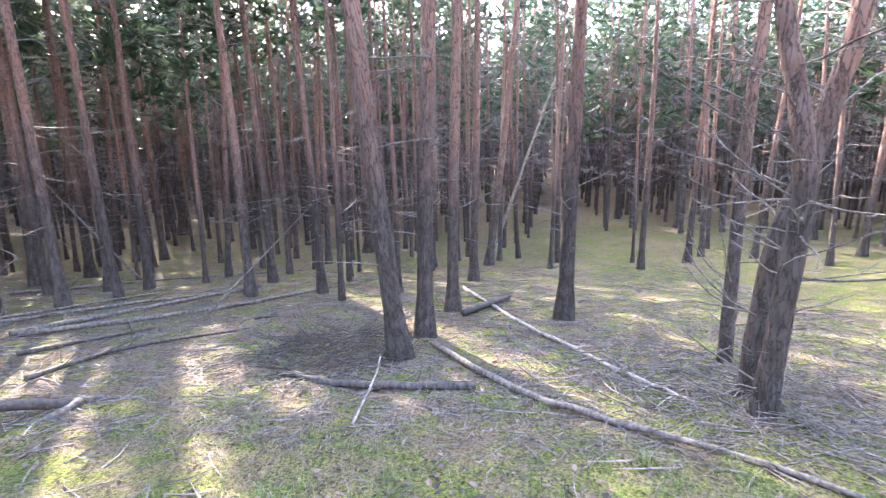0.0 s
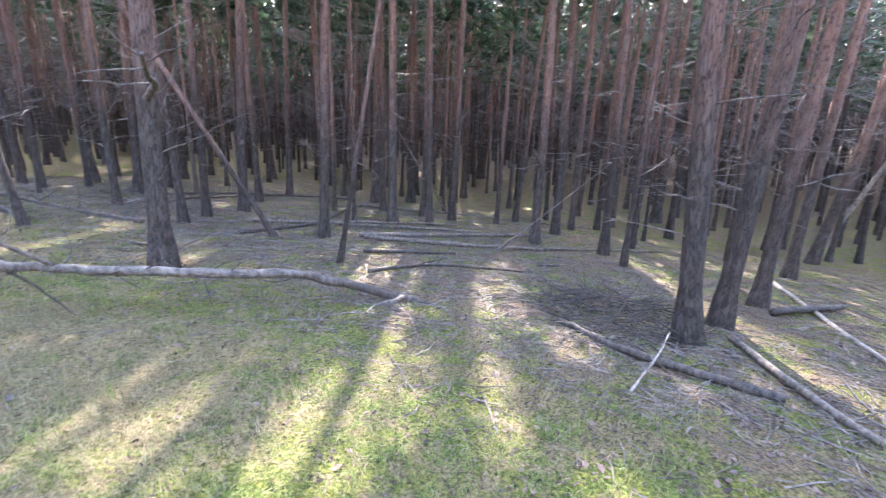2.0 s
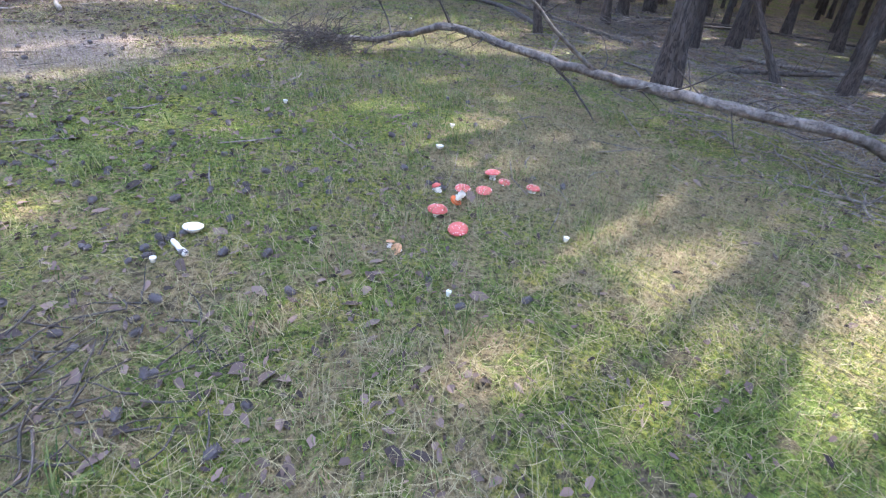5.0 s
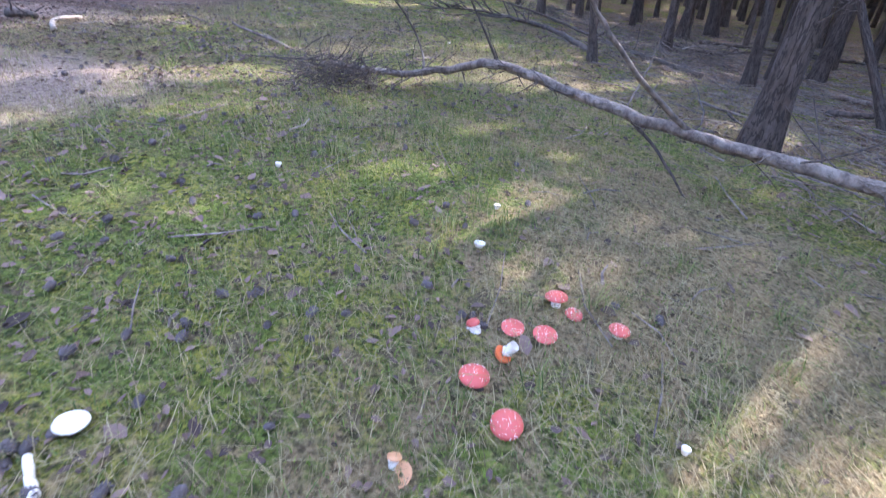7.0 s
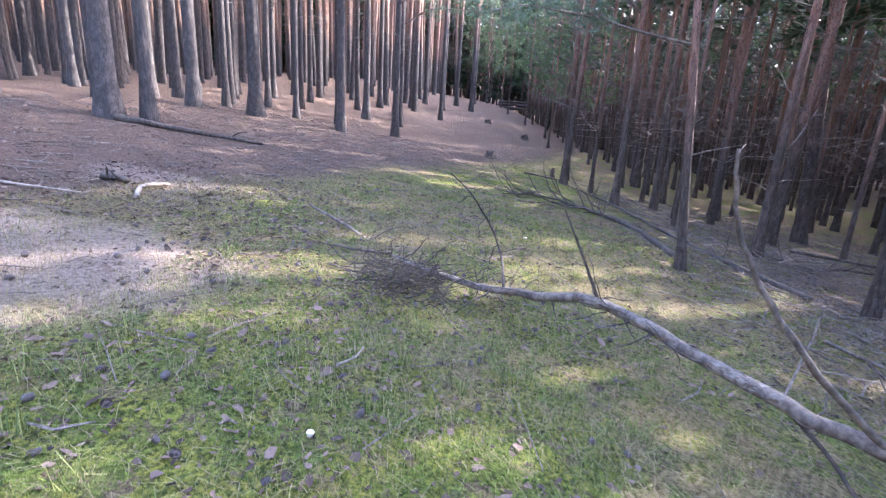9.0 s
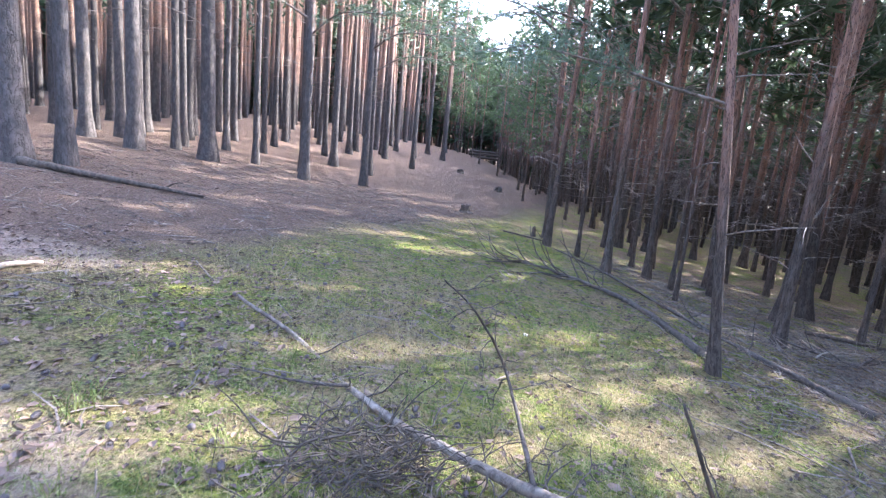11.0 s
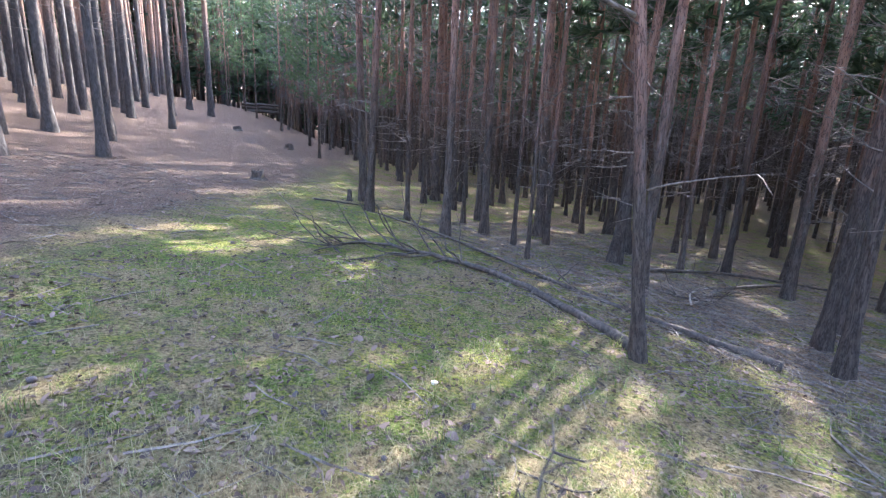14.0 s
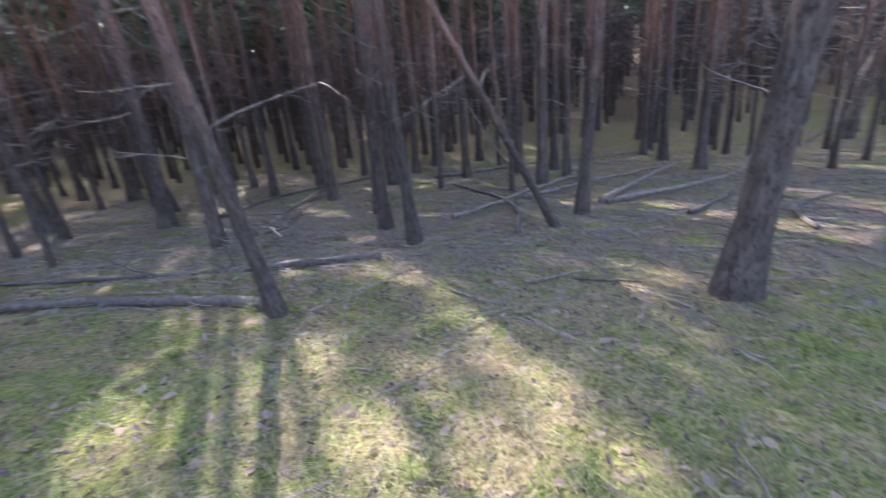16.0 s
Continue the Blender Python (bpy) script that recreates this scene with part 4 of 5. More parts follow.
# dry wood at the sandy bank
dead_stem("stick", on_ground([(-3.79, 4.28), (-4.0, 4.7), (-3.9, 5.0)], 0.03), 0.035, 0.02, PALE, "bleached crooked stick on bare sand", "stick", 2, 0.2, 41)
dead_stem("stick", on_ground([(-4.5, 4.8), (-4.2, 4.75)], 0.05), 0.06, 0.04, DARK_LOG, "dark root end on the sandy bank", "stick", 4, 0.3, 42)
dead_stem("stick", on_ground([(-3.1, 5.9), (-2.7, 5.4)], 0.01), 0.014, 0.008, LOG, "grey stick on moss", "stick", 1, 0.2, 43)
dead_stem("stick", on_ground([(-4.9, 3.9), (-4.2, 4.1)], 0.02), 0.02, 0.01, PALE, "bleached stick on bare sand", "stick", 3, 0.3, 44)
dead_stem("stick", on_ground([(-1.15, 1.91), (-1.08, 2.02), (-1.06, 2.14)], 0.015), 0.010, 0.006, PALE, "small pale forked twig on moss", "stick", 1, 0.12, 45)
dead_stem("log", on_ground([(-7.0, 8.5), (-6.2, 8.7), (-4.6, 9.2)], 0.05), 0.10, 0.03, DARK_LOG, "dark log lying on brown needles", "log", 3, 0.4, 46)
dead_stem("stick", on_ground([(0.25, 4.8), (0.42, 4.6), (0.6, 4.58)], 0.01), 0.008, 0.005, DARK_LOG, "small dark twig in the grass", "stick", 2, 0.15, 47)
dead_stem("stick", on_ground([(1.0, 13.9), (2.2, 13.6)], 0.03), 0.03, 0.015, DARK_LOG, "thin dark branch at the edge of the track", "stick", 3, 0.3, 48)


def stump(x, y, r, h, label):
    rnd = random.Random(int(x * 100))
    thing = new("tree_stump")
    thing.location = (x, y, top(x, y))
    s = Shape()
    n = 14
    for r1, z in ((1.5, -0.1), (1.25, 0.02), (1.0, 0.3 * h), (0.9, 0.8 * h), (0.85, h)):
        for k in range(n):
            a = 6.283 * k / n
            q = r * r1 * rnd.uniform(0.85, 1.15)
            s.v.append(Vector((q * math.cos(a), q * math.sin(a), z + (rnd.uniform(-0.3, 0.3) * h if z == h else 0))))
    s.f = [(i * n + k, i * n + (k + 1) % n, (i + 1) * n + (k + 1) % n, (i + 1) * n + k) for i in range(4) for k in range(n)]
    s.f.append(tuple(range(4 * n, 5 * n)))
    part("stump_wood", s.mesh("stump_wood", DARK_LOG, False), thing)
    tagged(thing, label, "stump")


stump(0.1, 16.6, 0.17, 0.24, "low dark rotten stump on the track's edge")
stump(2.1, 25.5, 0.17, 0.2, "low dark rotten stump on the track's edge")
stump(0.3, 30.0, 0.2, 0.18, "low dark stump on the brown track")
stump(1.85, 14.2, 0.06, 0.22, "thin broken stub beside the pines")

# log barrier at the end of the track
gate = new("log_barrier")
gate.location = (3.4, 51.5, height(3.4, 51.5))
for k, (z, r) in enumerate(((0.25, 0.16), (0.55, 0.14), (0.82, 0.12))):
    limb("rail", [(-1.6, 0.02 * k, z), (0, 0.05, z + 0.03), (1.5, 0, z - 0.02)], r, r * 0.8, DARK_LOG, gate, seed=k)
for x in (-1.2, 1.1):
    limb("post", [(x, 0.25, -0.2), (x, 0.24, 0.5), (x, 0.25, 1.0)], 0.09, 0.08, DARK_LOG, gate, seed=9)
tagged(gate, "dark log barrier across the end of the track", "barrier")


# dead limbs that reach into the clearing from two edge trees
def edge_tree(x, y):
    return min((o for o in bpy.data.objects if o.name.startswith("pine_tree")), key=lambda o: (o.location.x - x) ** 2 + (o.location.y - y) ** 2)


def tree_branch(tree, points, r0, r1, seed, twigs=5):
    inv = tree.matrix_world.inverted()
    pts = [inv @ Vector(p) for p in points]
    big = limb("bare_limb", pts, r0, r1, LOG, tree, 7, 0.2, "thick bare grey limb", seed)
    rnd = random.Random(seed)
    fine = curve(pts)
    for _ in range(twigs):
        i = rnd.randrange(len(fine) // 3, len(fine) - 1)
        d = fine[i + 1] - fine[i]
        s = Shape()
        path = twig_path(rnd, fine[i], math.atan2(d.y, d.x) + rnd.choice((-1, 1)) * rnd.uniform(0.4, 1.0), rnd.uniform(-0.2, 0.6), rnd.uniform(0.3, 0.8), 0.3, 6)
        s.tube(path, taper(6, 0.009, 0.003), 5, False)
        part("twig", s.mesh("twig", DEAD), big)


tree_k, tree_l, tree_f = edge_tree(2.5, 6.15), edge_tree(4.3, 5.35), edge_tree(2.7, 2.75)
tree_branch(tree_f, [(2.5, 2.3, 1.55), (2.45, 2.0, 1.68), (2.25, 1.7, 1.74), (2.05, 1.35, 1.9)], 0.042, 0.018, 53, 4)
tree_branch(tree_l, [(4.25, 5.6, 2.6), (3.7, 5.3, 2.75), (3.1, 5.1, 3.0)], 0.018, 0.006, 54, 5)


def bough(tree, points, r, shoots, reach, material, seed):
    """A living limb: wood with side shoots, and the needles on them."""
    inv = tree.matrix_world.inverted()
    rnd, wood, green = random.Random(seed), Shape(), Shape()
    line = curve([inv @ Vector(p) for p in points])
    wood.tube(line, taper(len(line), r, r * 0.3), 6, False, 0.15, rnd)
    for k in range(shoots):
        u = 0.3 + 0.7 * (k + rnd.random()) / shoots
        i = min(int(u * (len(line) - 1)), len(line) - 2)
        d = line[i + 1] - line[i]
        az = math.atan2(d.y, d.x) + rnd.choice((-1, 1)) * rnd.uniform(0.25, 1.1)
        path = twig_path(rnd, line[i], az, rnd.uniform(-0.45, 0.35), reach * rnd.uniform(0.4, 1.0), 0.25, 5)
        wood.tube(path, taper(5, r * 0.35, 0.003), 4, False)
        for _ in range(10):
            j = rnd.randrange(1, 4)
            q = path[j].lerp(path[j + 1], rnd.random()) + Vector((rnd.gauss(0, 0.07), rnd.gauss(0, 0.07), rnd.gauss(0, 0.06)))
            tuft(green, rnd, q, (path[4] - path[0]).normalized(), rnd.uniform(0.10, 0.17), 12, 0.03)
    limb_ob = part("bough", wood.mesh("bough", DEAD), tree)
    part("needles", green.mesh("needles", material, False), limb_ob, "blue-green needles")["kind"] = "stuff"


bough(tree_k, [(2.05, 6.25, 2.42), (1.35, 6.15, 2.52), (0.85, 6.0, 2.6), (0.44, 5.8, 2.62), (-0.11, 5.5, 2.62), (-0.47, 5.2, 2.48)], 0.02, 9, 0.55, BOUGH_NEEDLE, 61)
bough(edge_tree(2.3, 14.7), [(2.3, 14.7, 3.6), (1.3, 14.2, 4.3), (-0.6, 13.3, 4.5)], 0.03, 16, 1.1, BOUGH_NEEDLE, 62)
bough(edge_tree(2.03, 13.2), [(2.0, 13.2, 4.4), (0.6, 12.6, 5.0), (-1.2, 12.2, 5.0)], 0.03, 18, 1.2, BOUGH_NEEDLE, 63)
bough(edge_tree(2.85, 11.1), [(2.8, 11.1, 3.6), (1.6, 10.6, 4.2), (0.2, 10.0, 4.3)], 0.03, 14, 0.9, BOUGH_NEEDLE, 64)
bough(edge_tree(2.3, 14.7), [(2.3, 14.7, 5.2), (1.2, 15.2, 5.6), (-0.4, 16.0, 5.5)], 0.03, 16, 1.1, FRESH, 65)
bough(edge_tree(-4.82, 15.88), [(-4.8, 15.9, 4.6), (-3.8, 15.2, 5.1), (-2.4, 14.6, 5.0)], 0.035, 18, 1.1, BOUGH_NEEDLE, 66)
bough(edge_tree(-4.82, 15.88), [(-4.8, 15.9, 5.0), (-5.9, 15.0, 5.4), (-7.0, 14.2, 5.2)], 0.035, 16, 1.1, BOUGH_NEEDLE, 67)
bough(edge_tree(-3.41, 18.18), [(-3.4, 18.2, 4.8), (-2.4, 17.3, 5.2), (-0.8, 16.4, 5.0)], 0.035, 20, 1.2, BOUGH_NEEDLE, 68)
bough(edge_tree(-3.98, 23.12), [(-4.0, 23.1, 4.8), (-2.6, 22.2, 5.4), (-0.6, 21.4, 5.2)], 0.04, 22, 1.4, BOUGH_NEEDLE, 69)
bough(edge_tree(-3.98, 23.12), [(-4.0, 23.1, 6.4), (-2.4, 23.0, 7.0), (0.2, 22.6, 6.9)], 0.04, 22, 1.5, FRESH, 70)
bough(edge_tree(-7.01, 14.49), [(-7.0, 14.5, 5.6), (-5.9, 13.4, 5.9), (-4.6, 12.8, 5.6)], 0.035, 16, 1.1, BOUGH_NEEDLE, 71)
bough(edge_tree(3.1, 24.0), [(3.1, 24.0, 4.2), (1.9, 23.3, 4.8), (0.5, 22.8, 4.6)], 0.03, 18, 1.2, FRESH, 72)
bough(edge_tree(3.45, 10.76), [(3.4, 10.8, 4.6), (2.2, 10.1, 5.0), (1.0, 9.4, 4.9)], 0.03, 14, 0.9, BOUGH_NEEDLE, 73)
bough(edge_tree(2.28, 5.97), [(2.0, 6.2, 3.9), (1.2, 5.6, 4.3), (0.2, 5.2, 4.4)], 0.022, 12, 0.7, BOUGH_NEEDLE, 74)


# ---- mushrooms ----
s = Shape()
s.lathe([(0.0036, -0.001), (0.003, 0.0014), (0.0006, 0.0019)], 6)
WART = s.mesh("wart", CREAM)


def mushroom(name, x, y, r, h, cap, label, tilt=(0, 0), warts=True, flat=0.5, stem_r=0.012):
    h, rise = h * 0.66, r * flat * 0.8
    thing = new(name)
    thing.matrix_world = Matrix.Translation((x, y, top(x, y) - 0.008)) @ pose(0, 0, 0, tilt[0], tilt[1], (x * 900) % 360)
    s = Shape()
    s.lathe([(stem_r * 1.7, -0.01), (stem_r * 1.8, h * 0.2), (stem_r * 1.1, h * 0.45), (stem_r, h * 0.6), (stem_r * 0.9, h - 0.004)], 12)
    stem = part("stem", s.mesh("stem", CREAM), thing, "cream stem")
    s = Shape()
    s.lathe([(stem_r * 1.0, h * 0.66), (stem_r * 1.9, h * 0.6), (stem_r * 2.0, h * 0.585), (stem_r * 1.05, h * 0.63)], 12)
    part("ring", s.mesh("ring", CREAM), stem)
    s = Shape()
    s.lathe([(r * math.cos(a), h + rise * math.sin(a)) for a in [k * 1.5707 / 8 for k in range(9)]], 22)
    s.lathe([(r * 0.2, h + rise * 0.25), (r * 0.7, h + rise * 0.06), (r * 0.97, h - rise * 0.05), (r, h)], 22)
    top_part = part("cap", s.mesh("cap", cap), thing)
    s = Shape()
    for k in range(40):
        a = 6.283 * k / 40
        u, v = Vector((math.cos(a), math.sin(a), 0)), Vector((-math.sin(a), math.cos(a), 0)) * 0.0008
        s.face(u * stem_r + Vector((0, 0, h + rise * 0.2)), u * r * 0.95 + Vector((0, 0, h)), u * r * 0.95 + Vector((0, 0, h + rise * 0.06)) + v, u * stem_r + Vector((0, 0, h + rise * 0.3)) + v)
    part("gills", s.mesh("gills", CREAM), thing)
    if warts:
        rnd = random.Random(int(x * 1000))
        for _ in range(54):
            a, b = rnd.uniform(0, 6.283), rnd.uniform(0.1, 1.5)
            w = part("wart", WART, top_part)
            w.location = (r * math.cos(b) * math.cos(a), r * math.cos(b) * math.sin(a), h + rise * math.sin(b))
            w.scale = [rnd.uniform(0.25, 0.62)] * 3
    return tagged(thing, label, "mushroom", "mushrooms in the moss")


RED = "red fly agaric with pale warts standing in the moss"
mushroom("fly_agaric", -0.23, -0.08, 0.053, 0.06, CAP, RED, (4, -6))
mushroom("fly_agaric", -0.15, -0.26, 0.051, 0.055, CAP, RED, (-5, 8))
mushroom("fly_agaric", 0.16, 0.31, 0.047, 0.065, CAP, RED, (8, 4))
mushroom("fly_agaric", 0.35, 0.13, 0.040, 0.05, CAP, "small red fly agaric with washed-off warts", (-4, 5))
mushroom("fly_agaric", 0.06, 0.11, 0.046, 0.05, CAP, "flat orange-red fly agaric with worn warts", (6, -4), True, 0.16)
mushroom("fly_agaric", -0.05, 0.16, 0.044, 0.05, CAP, "flat red fly agaric with faded warts", (3, 7), True, 0.16)
mushroom("fly_agaric", 0.21, 0.24, 0.036, 0.035, CAP, "faded pinkish fly agaric beside a larger one", (-8, -6))
mushroom("broken_mushroom", -0.19, 0.16, 0.026, 0.05, CAP, "small broken red mushroom with chewed cap", (14, 10), False, 0.8, 0.014)
mushroom("toppled_mushroom", -0.08, 0.01, 0.034, 0.075, ORANGE, "toppled orange mushroom with its white stem up", (150, 25), False, 0.9, 0.011).location.z += 0.07
mushroom("cup_mushroom", -0.46, -0.41, 0.036, 0.03, TAN, "tan funnel mushroom with a curled rim", (25, -10), False, -0.55, 0.014)
mushroom("cup_mushroom", -0.49, -0.38, 0.022, 0.045, TAN, "small tan mushroom beside a larger one", (-15, -20), False, 0.5, 0.008)


def lying_cap(x, y, r, label):
    thing = new("white_mushroom")
    thing.matrix_world = Matrix.Translation((x, y, top(x, y) + 0.03)) @ pose(0, 0, 0, -9, 11, 0)
    s = Shape()
    s.lathe([(0.0, -0.02), (r * 0.6, -0.014), (r, 0.004), (r * 0.98, 0.009), (r * 0.6, 0.003), (r * 0.2, 0.002), (r * 0.12, 0.008), (0, 0.009)], 24)
    part("cap", s.mesh("cap", CREAM), thing)
    tagged(thing, label, "mushroom", "pale caps in the moss")


lying_cap(-1.34, -0.27, 0.044, "large white mushroom cap lying gills up on moss")
lying_cap(-0.10, 0.68, 0.026, "small white mushroom cap on moss")
lying_cap(0.04, 1.03, 0.018, "small white mushroom cap on moss")
lying_cap(0.37, -0.36, 0.014, "small white mushroom cap on moss")
lying_cap(-0.28, -0.77, 0.011, "tiny white button mushroom in the grass")
lying_cap(-1.43, -0.51, 0.013, "tiny white button mushroom in the grass")
lying_cap(-1.11, 1.36, 0.016, "small white mushroom cap on moss")
lying_cap(0.20, 5.66, 0.022, "small white mushroom cap on moss")
dead_stem("white_mushroom", on_ground([(-1.40, -0.36), (-1.36, -0.42), (-1.32, -0.47)], 0.015), 0.014, 0.018, CREAM, "broken white mushroom stem lying on moss", "mushroom", 0, 0.1, 61)

# ---- pine cones ----
rnd = random.Random(8)
s = Shape()
s.lathe([(0.001, -0.026), (0.010, -0.022), (0.0165, -0.008), (0.017, 0.004), (0.012, 0.018), (0.002, 0.027)], 9)
for row in range(6):
    z = -0.018 + row * 0.008
    rr = 0.0165 * math.cos((z + 0.002) / 0.034)
    for k in range(8):
        a = 6.283 * (k + row % 2 * 0.5) / 8
        u, v = Vector((math.cos(a), math.sin(a), 0)), Vector((-math.sin(a), math.cos(a), 0))
        c = u * rr + Vector((0, 0, z))
        s.face(c - v * 0.005, c + v * 0.005, c + v * 0.004 + u * 0.006 + Vector((0, 0, 0.007)), c - v * 0.004 + u * 0.006 + Vector((0, 0, 0.007)))
CONE_MESH = s.mesh("scales", CONE, False)


def cone(x, y):
    thing = new("pine_cone", CONE_MESH)
    thing.matrix_world = Matrix.Translation((x, y, top(x, y) + 0.016)) @ pose(0, 0, 0, rnd.uniform(60, 120), rnd.uniform(0, 40), rnd.uniform(0, 360)) @ Matrix.Scale(rnd.uniform(0.55, 0.9), 4)
    tagged(thing, "dark open pine cone lying in the moss", "pine cone", "pine cones on the ground")


for x, y in ((-0.98, 0.28), (-0.91, 0.11), (-1.5, -0.41), (-1.44, -0.38), (-1.42, -0.33), (-1.47, -0.46), (-1.2, -0.2)):
    cone(x, y)
for _ in range(32):
    cone(round(rnd.gauss(-1.55, 0.4), 2), round(rnd.gauss(-0.5, 0.6), 2))
for _ in range(230):
    x, y = rnd.gauss(-1.7, 1.5), rnd.gauss(2.2, 2.3)
    if x < 0.6:
        cone(round(x, 2), round(y, 2))


# ---- grass, leaves and litter ----
def scatter(name, count, box, keep, make, material, label, category, seed):
    rnd, s = random.Random(seed), Shape()
    while count > 0:
        x, y = rnd.uniform(box[0], box[1]), rnd.uniform(box[2], box[3])
        if rnd.random() > keep(x, y):
            continue
        count -= 1
        make(s, rnd, x, y, top(x, y))
    tagged(new(name, s.mesh(name, material, False)), label, category, kind="stuff")


def near_walk(x, y):
    d = min((Vector((x, y)) - (a.lerp(b, u))).length for a, b in zip(WALK, WALK[1:]) for u in (0, 0.5, 1))
    return max(0.0, 1.0 - d / 6.5) ** 1.4


def patchy(x, y, f=0.8, seed=0.0):
    return max(0.0, min(1.0, 0.5 + 1.6 * noise.noise((x * f, y * f, seed))))


def blade(low, high, wide):
    def make(s, rnd, x, y, z):
        a, n, lean = rnd.uniform(0, 6.28), rnd.uniform(low, high), rnd.uniform(0.2, 1.6)
        w = rnd.uniform(0.5, 1.0) * wide
        u = Vector((math.cos(a), math.sin(a), 0))
        v = Vector((-u.y, u.x, 0)) * w
        p = Vector((x, y, z - 0.004))
        m = p + u * (n * 0.35 * lean) + Vector((0, 0, n * 0.6))
        e = p + u * (n * lean) + Vector((0, 0, n * max(0.25, 1 - 0.45 * lean)))
        s.v.extend((p - v, p + v, m + v * 0.7, m - v * 0.7, e))
        i = len(s.v) - 5
        s.f.extend(((i, i + 1, i + 2, i + 3), (i + 3, i + 2, i + 4)))
    return make


def leaf(s, rnd, x, y, z):
    a, n = rnd.uniform(0, 6.28), rnd.uniform(0.009, 0.025) if rnd.random() < 0.9 else rnd.uniform(0.025, 0.045)
    u = Vector((math.cos(a), math.sin(a), rnd.uniform(-0.4, 0.4))) * n
    v = Vector((-math.sin(a), math.cos(a), rnd.uniform(-0.4, 0.4))) * n * rnd.uniform(0.3, 0.65)
    p = Vector((x, y, z + 0.008))
    up = Vector((0, 0, rnd.uniform(-0.004, 0.012)))
    i = len(s.v)
    s.v.extend((p - u, p - u * rnd.uniform(0.2, 0.6) + v + up, p + u * rnd.uniform(0.1, 0.6) + v * rnd.uniform(0.6, 1.2) + up, p + u,
                p + u * rnd.uniform(0.1, 0.6) - v + up, p - u * rnd.uniform(0.2, 0.6) - v * rnd.uniform(0.6, 1.2) + up))
    s.f.extend(((i, i + 1, i + 2, i + 3), (i, i + 3, i + 4, i + 5)))


def twiglet(s, rnd, x, y, z):
    a, n = rnd.uniform(0, 6.28), rnd.uniform(0.06, 0.55)
    r = rnd.uniform(0.0025, 0.008)
    u = Vector((math.cos(a), math.sin(a), 0))
    p, e = Vector((x, y, z + r)), Vector((x, y, 0)) + u * n
    e.z = top(e.x, e.y) + rnd.uniform(0, 0.05)
    m = (p + e) / 2 + Vector((-u.y, u.x, 0.2)) * rnd.uniform(-0.04, 0.04)
    s.tube([p, m, e], [r, r * 0.9, r * 0.5], 3, False)


def needle_line(x, y):
    return y < 2.3 * x + 14.6


def tussock(s, rnd, x, y, z):
    make = blade(0.06, 0.17, 0.003)
    for _ in range(rnd.randint(12, 30)):
        px, py = x + rnd.gauss(0, 0.03), y + rnd.gauss(0, 0.03)
        make(s, rnd, px, py, top(px, py))


def straw(s, rnd, x, y, z):
    a, n = rnd.uniform(0, 6.28), rnd.uniform(0.04, 0.16)
    u = Vector((math.cos(a), math.sin(a), 0))
    v = Vector((-u.y, u.x, 0)) * rnd.uniform(0.0005, 0.0012)
    p, e = Vector((x, y, z + rnd.uniform(0.0, 0.025))), Vector((x, y, 0)) + u * n
    e.z = top(e.x, e.y) + rnd.uniform(0.002, 0.03)
    m = (p + e) / 2 + Vector((-u.y * 0.012, u.x * 0.012, 0.008)) * rnd.uniform(-1, 1)
    i = len(s.v)
    s.v.extend((p - v, p + v, m + v, m - v, e))
    s.f.extend(((i, i + 1, i + 2, i + 3), (i + 3, i + 2, i + 4)))


scatter("straw", 34000, (-2.2, 2.6, -2.4, 5.5), lambda x, y: near_walk(x, y) * max(0.12, 0.35 + dryness(x, y)), straw, DRY, "fine dry straw and needles lying criss-cross", "litter", 79)
scatter("moss", 30000, (-2.6, 2.4, -2.4, 3.5), lambda x, y: near_walk(x, y) * max(0.05, patchy(x, y, 1.3, 2.0) - 0.9 * dryness(x, y)), blade(0.008, 0.03, 0.003), MOSS, "bright green moss sprigs in cushions", "moss", 80)
scatter("grass_tufts", 260, (-2.5, 4.0, -5.5, 8.5), lambda x, y: near_walk(x, y) if needle_line(x, y) else 0, tussock, BLADE, "taller green grass tufts in the moss", "grass", 78)
scatter("grass", 44000, (-5.5, 4.5, -5.5, 10), lambda x, y: near_walk(x, y) * max(0.04, patchy(x, y) - 0.9 * dryness(x, y)) if needle_line(x, y) else 0, blade(0.015, 0.05, 0.0028), BLADE, "short green and yellow grass among moss", "grass", 71)
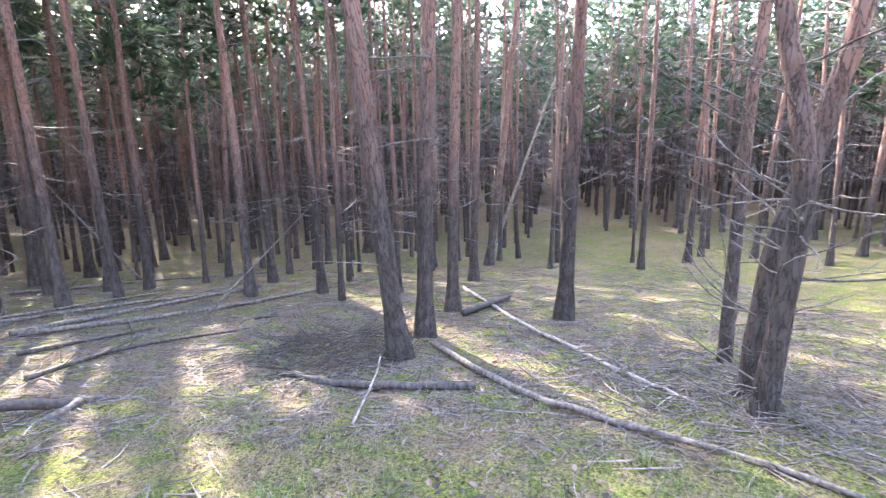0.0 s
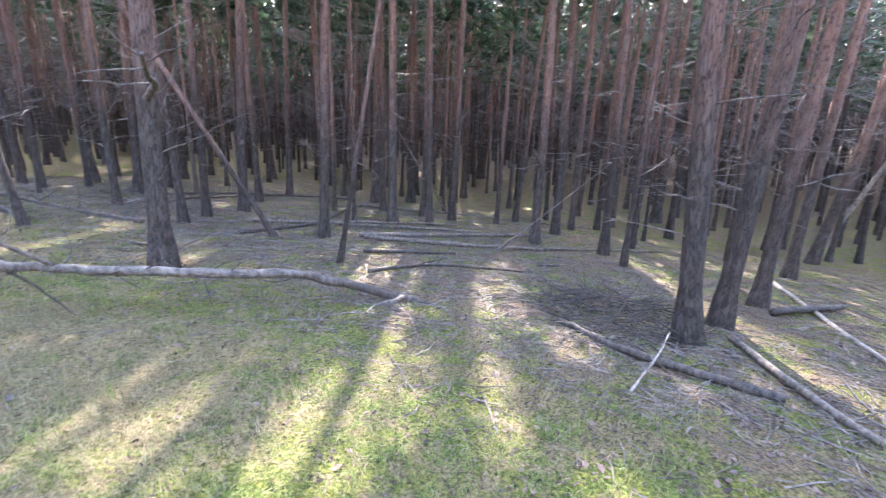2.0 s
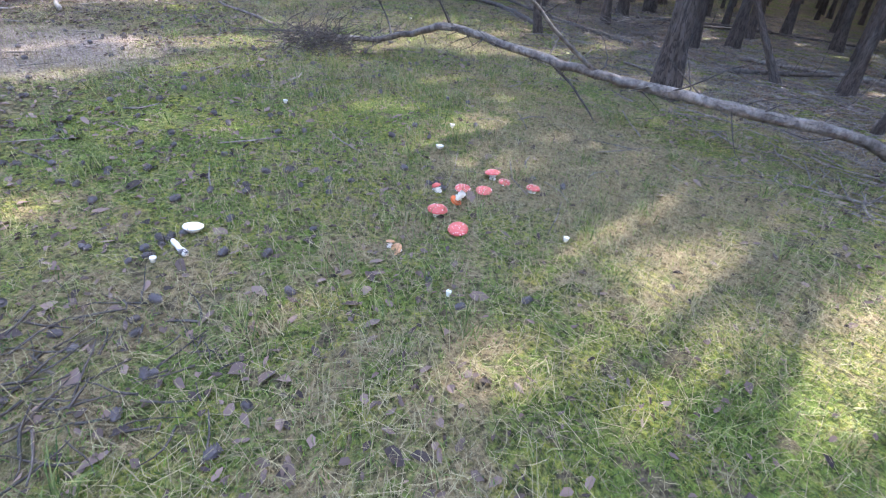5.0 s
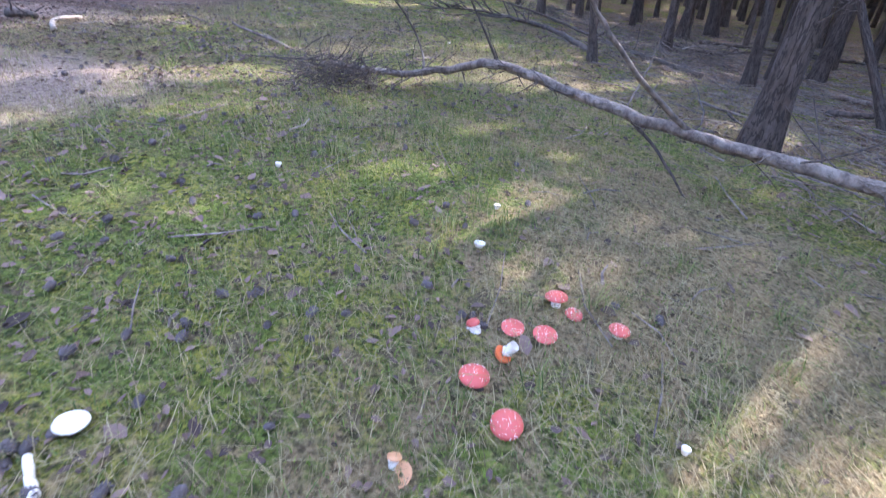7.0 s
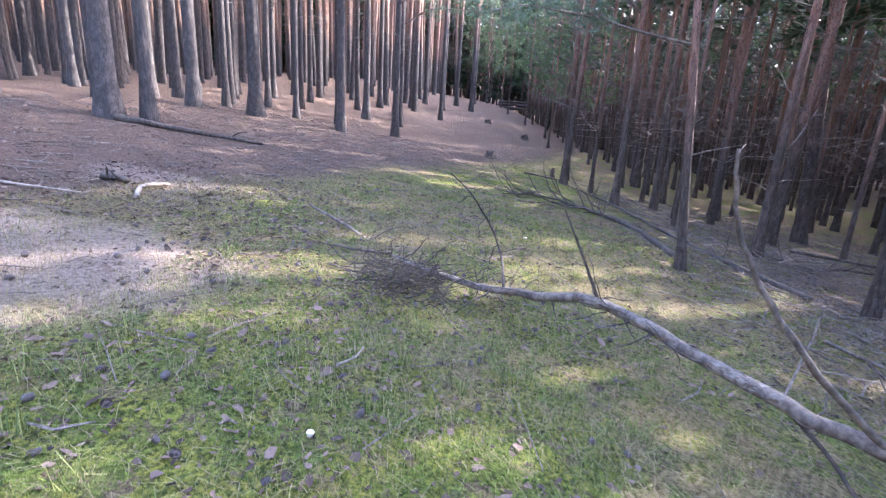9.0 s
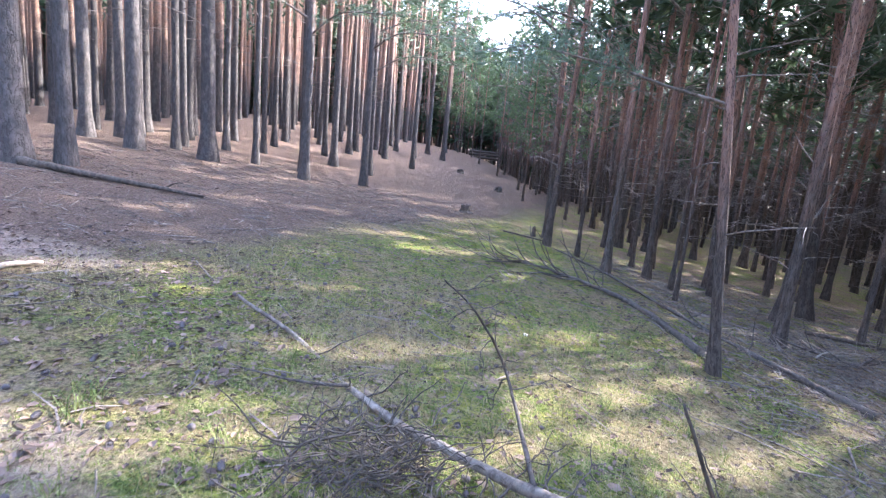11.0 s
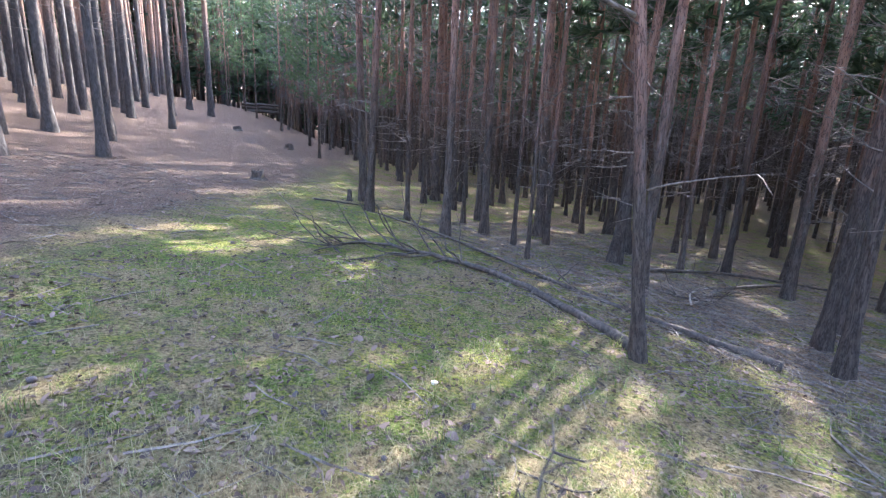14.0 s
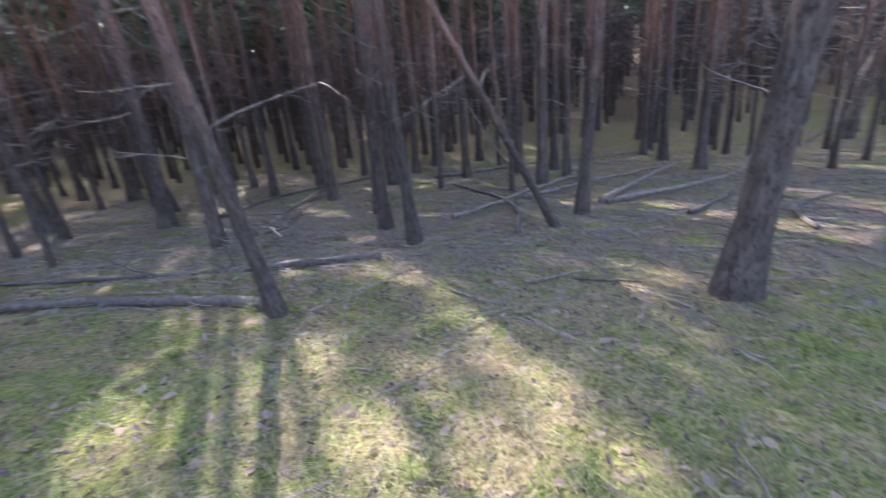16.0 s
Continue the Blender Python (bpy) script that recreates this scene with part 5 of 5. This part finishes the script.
scatter("dry_grass", 50000, (-4, 4.5, -5.5, 10), lambda x, y: near_walk(x, y) * max(0.1, patchy(x, y, 0.7, 5.0) + 0.8 * dryness(x, y)) if needle_line(x, y) else 0, blade(0.04, 0.14, 0.0015), DRY, "dry straw-coloured grass lying flat", "grass", 72)
scatter("fallen_leaves", 5200, (-6.5, 7, -6, 12), lambda x, y: 0.15 + near_walk(x, y), leaf, LEAF, "brown fallen leaves and bark flakes", "litter", 73)
scatter("wood_litter", 13000, (2.2, 14, -9, 13), lambda x, y: (1.0 if x > 3.2 else 0.3) * max(0.1, 1 - (x - 3) / 12), twiglet, DEAD, "dead twigs strewn over the wood floor", "litter", 74)
scatter("leaf_litter", 9000, (1.8, 13, -9, 12), lambda x, y: max(0.1, 1 - (x - 1.8) / 10), leaf, LEAF, "brown leaf flakes on the wood floor", "litter", 76)
scatter("bank_litter", 7500, (-5, -0.2, -2.6, 6), lambda x, y: (0.3 - 0.2 * x if x < 0 else 0.2) * (0.12 if ((x + 3.6) / 1.5) ** 2 + (y - 2.6) ** 2 < 0.8 else 1.0), leaf, LEAF, "brown bark flakes on the mossy bank", "litter", 77)
scatter("track_litter", 2600, (-9, 3, 0, 19), lambda x, y: 0.25 if needle_line(x, y) else 0.8, twiglet, DEAD, "twigs and bark crumbs on the track", "litter", 75)
scatter("bark_litter", 7500, (-8.5, 2.5, 3.5, 17), lambda x, y: 0.25 + 0.75 * patchy(x, y, 0.6, 9.0) if x < 0.2 * y - 1.0 else 0.0, leaf, LEAF, "dark bark crumbs and leaf flakes beside the track", "litter", 81)
scatter("leaf_flecks", 7000, (-2.5, 5.0, 2.5, 9.0), lambda x, y: 0.35 + 0.65 * patchy(x, y, 0.9, 12.0), leaf, LEAF, "pale and brown leaf flakes in the short grass", "litter", 82)
scatter("straw_mat", 9000, (-1.5, 3.8, 2.6, 8.0), lambda x, y: 0.15 + 0.85 * patchy(x, y, 1.1, 15.0), straw, DRY, "dry straw lying in the short grass", "litter", 84)
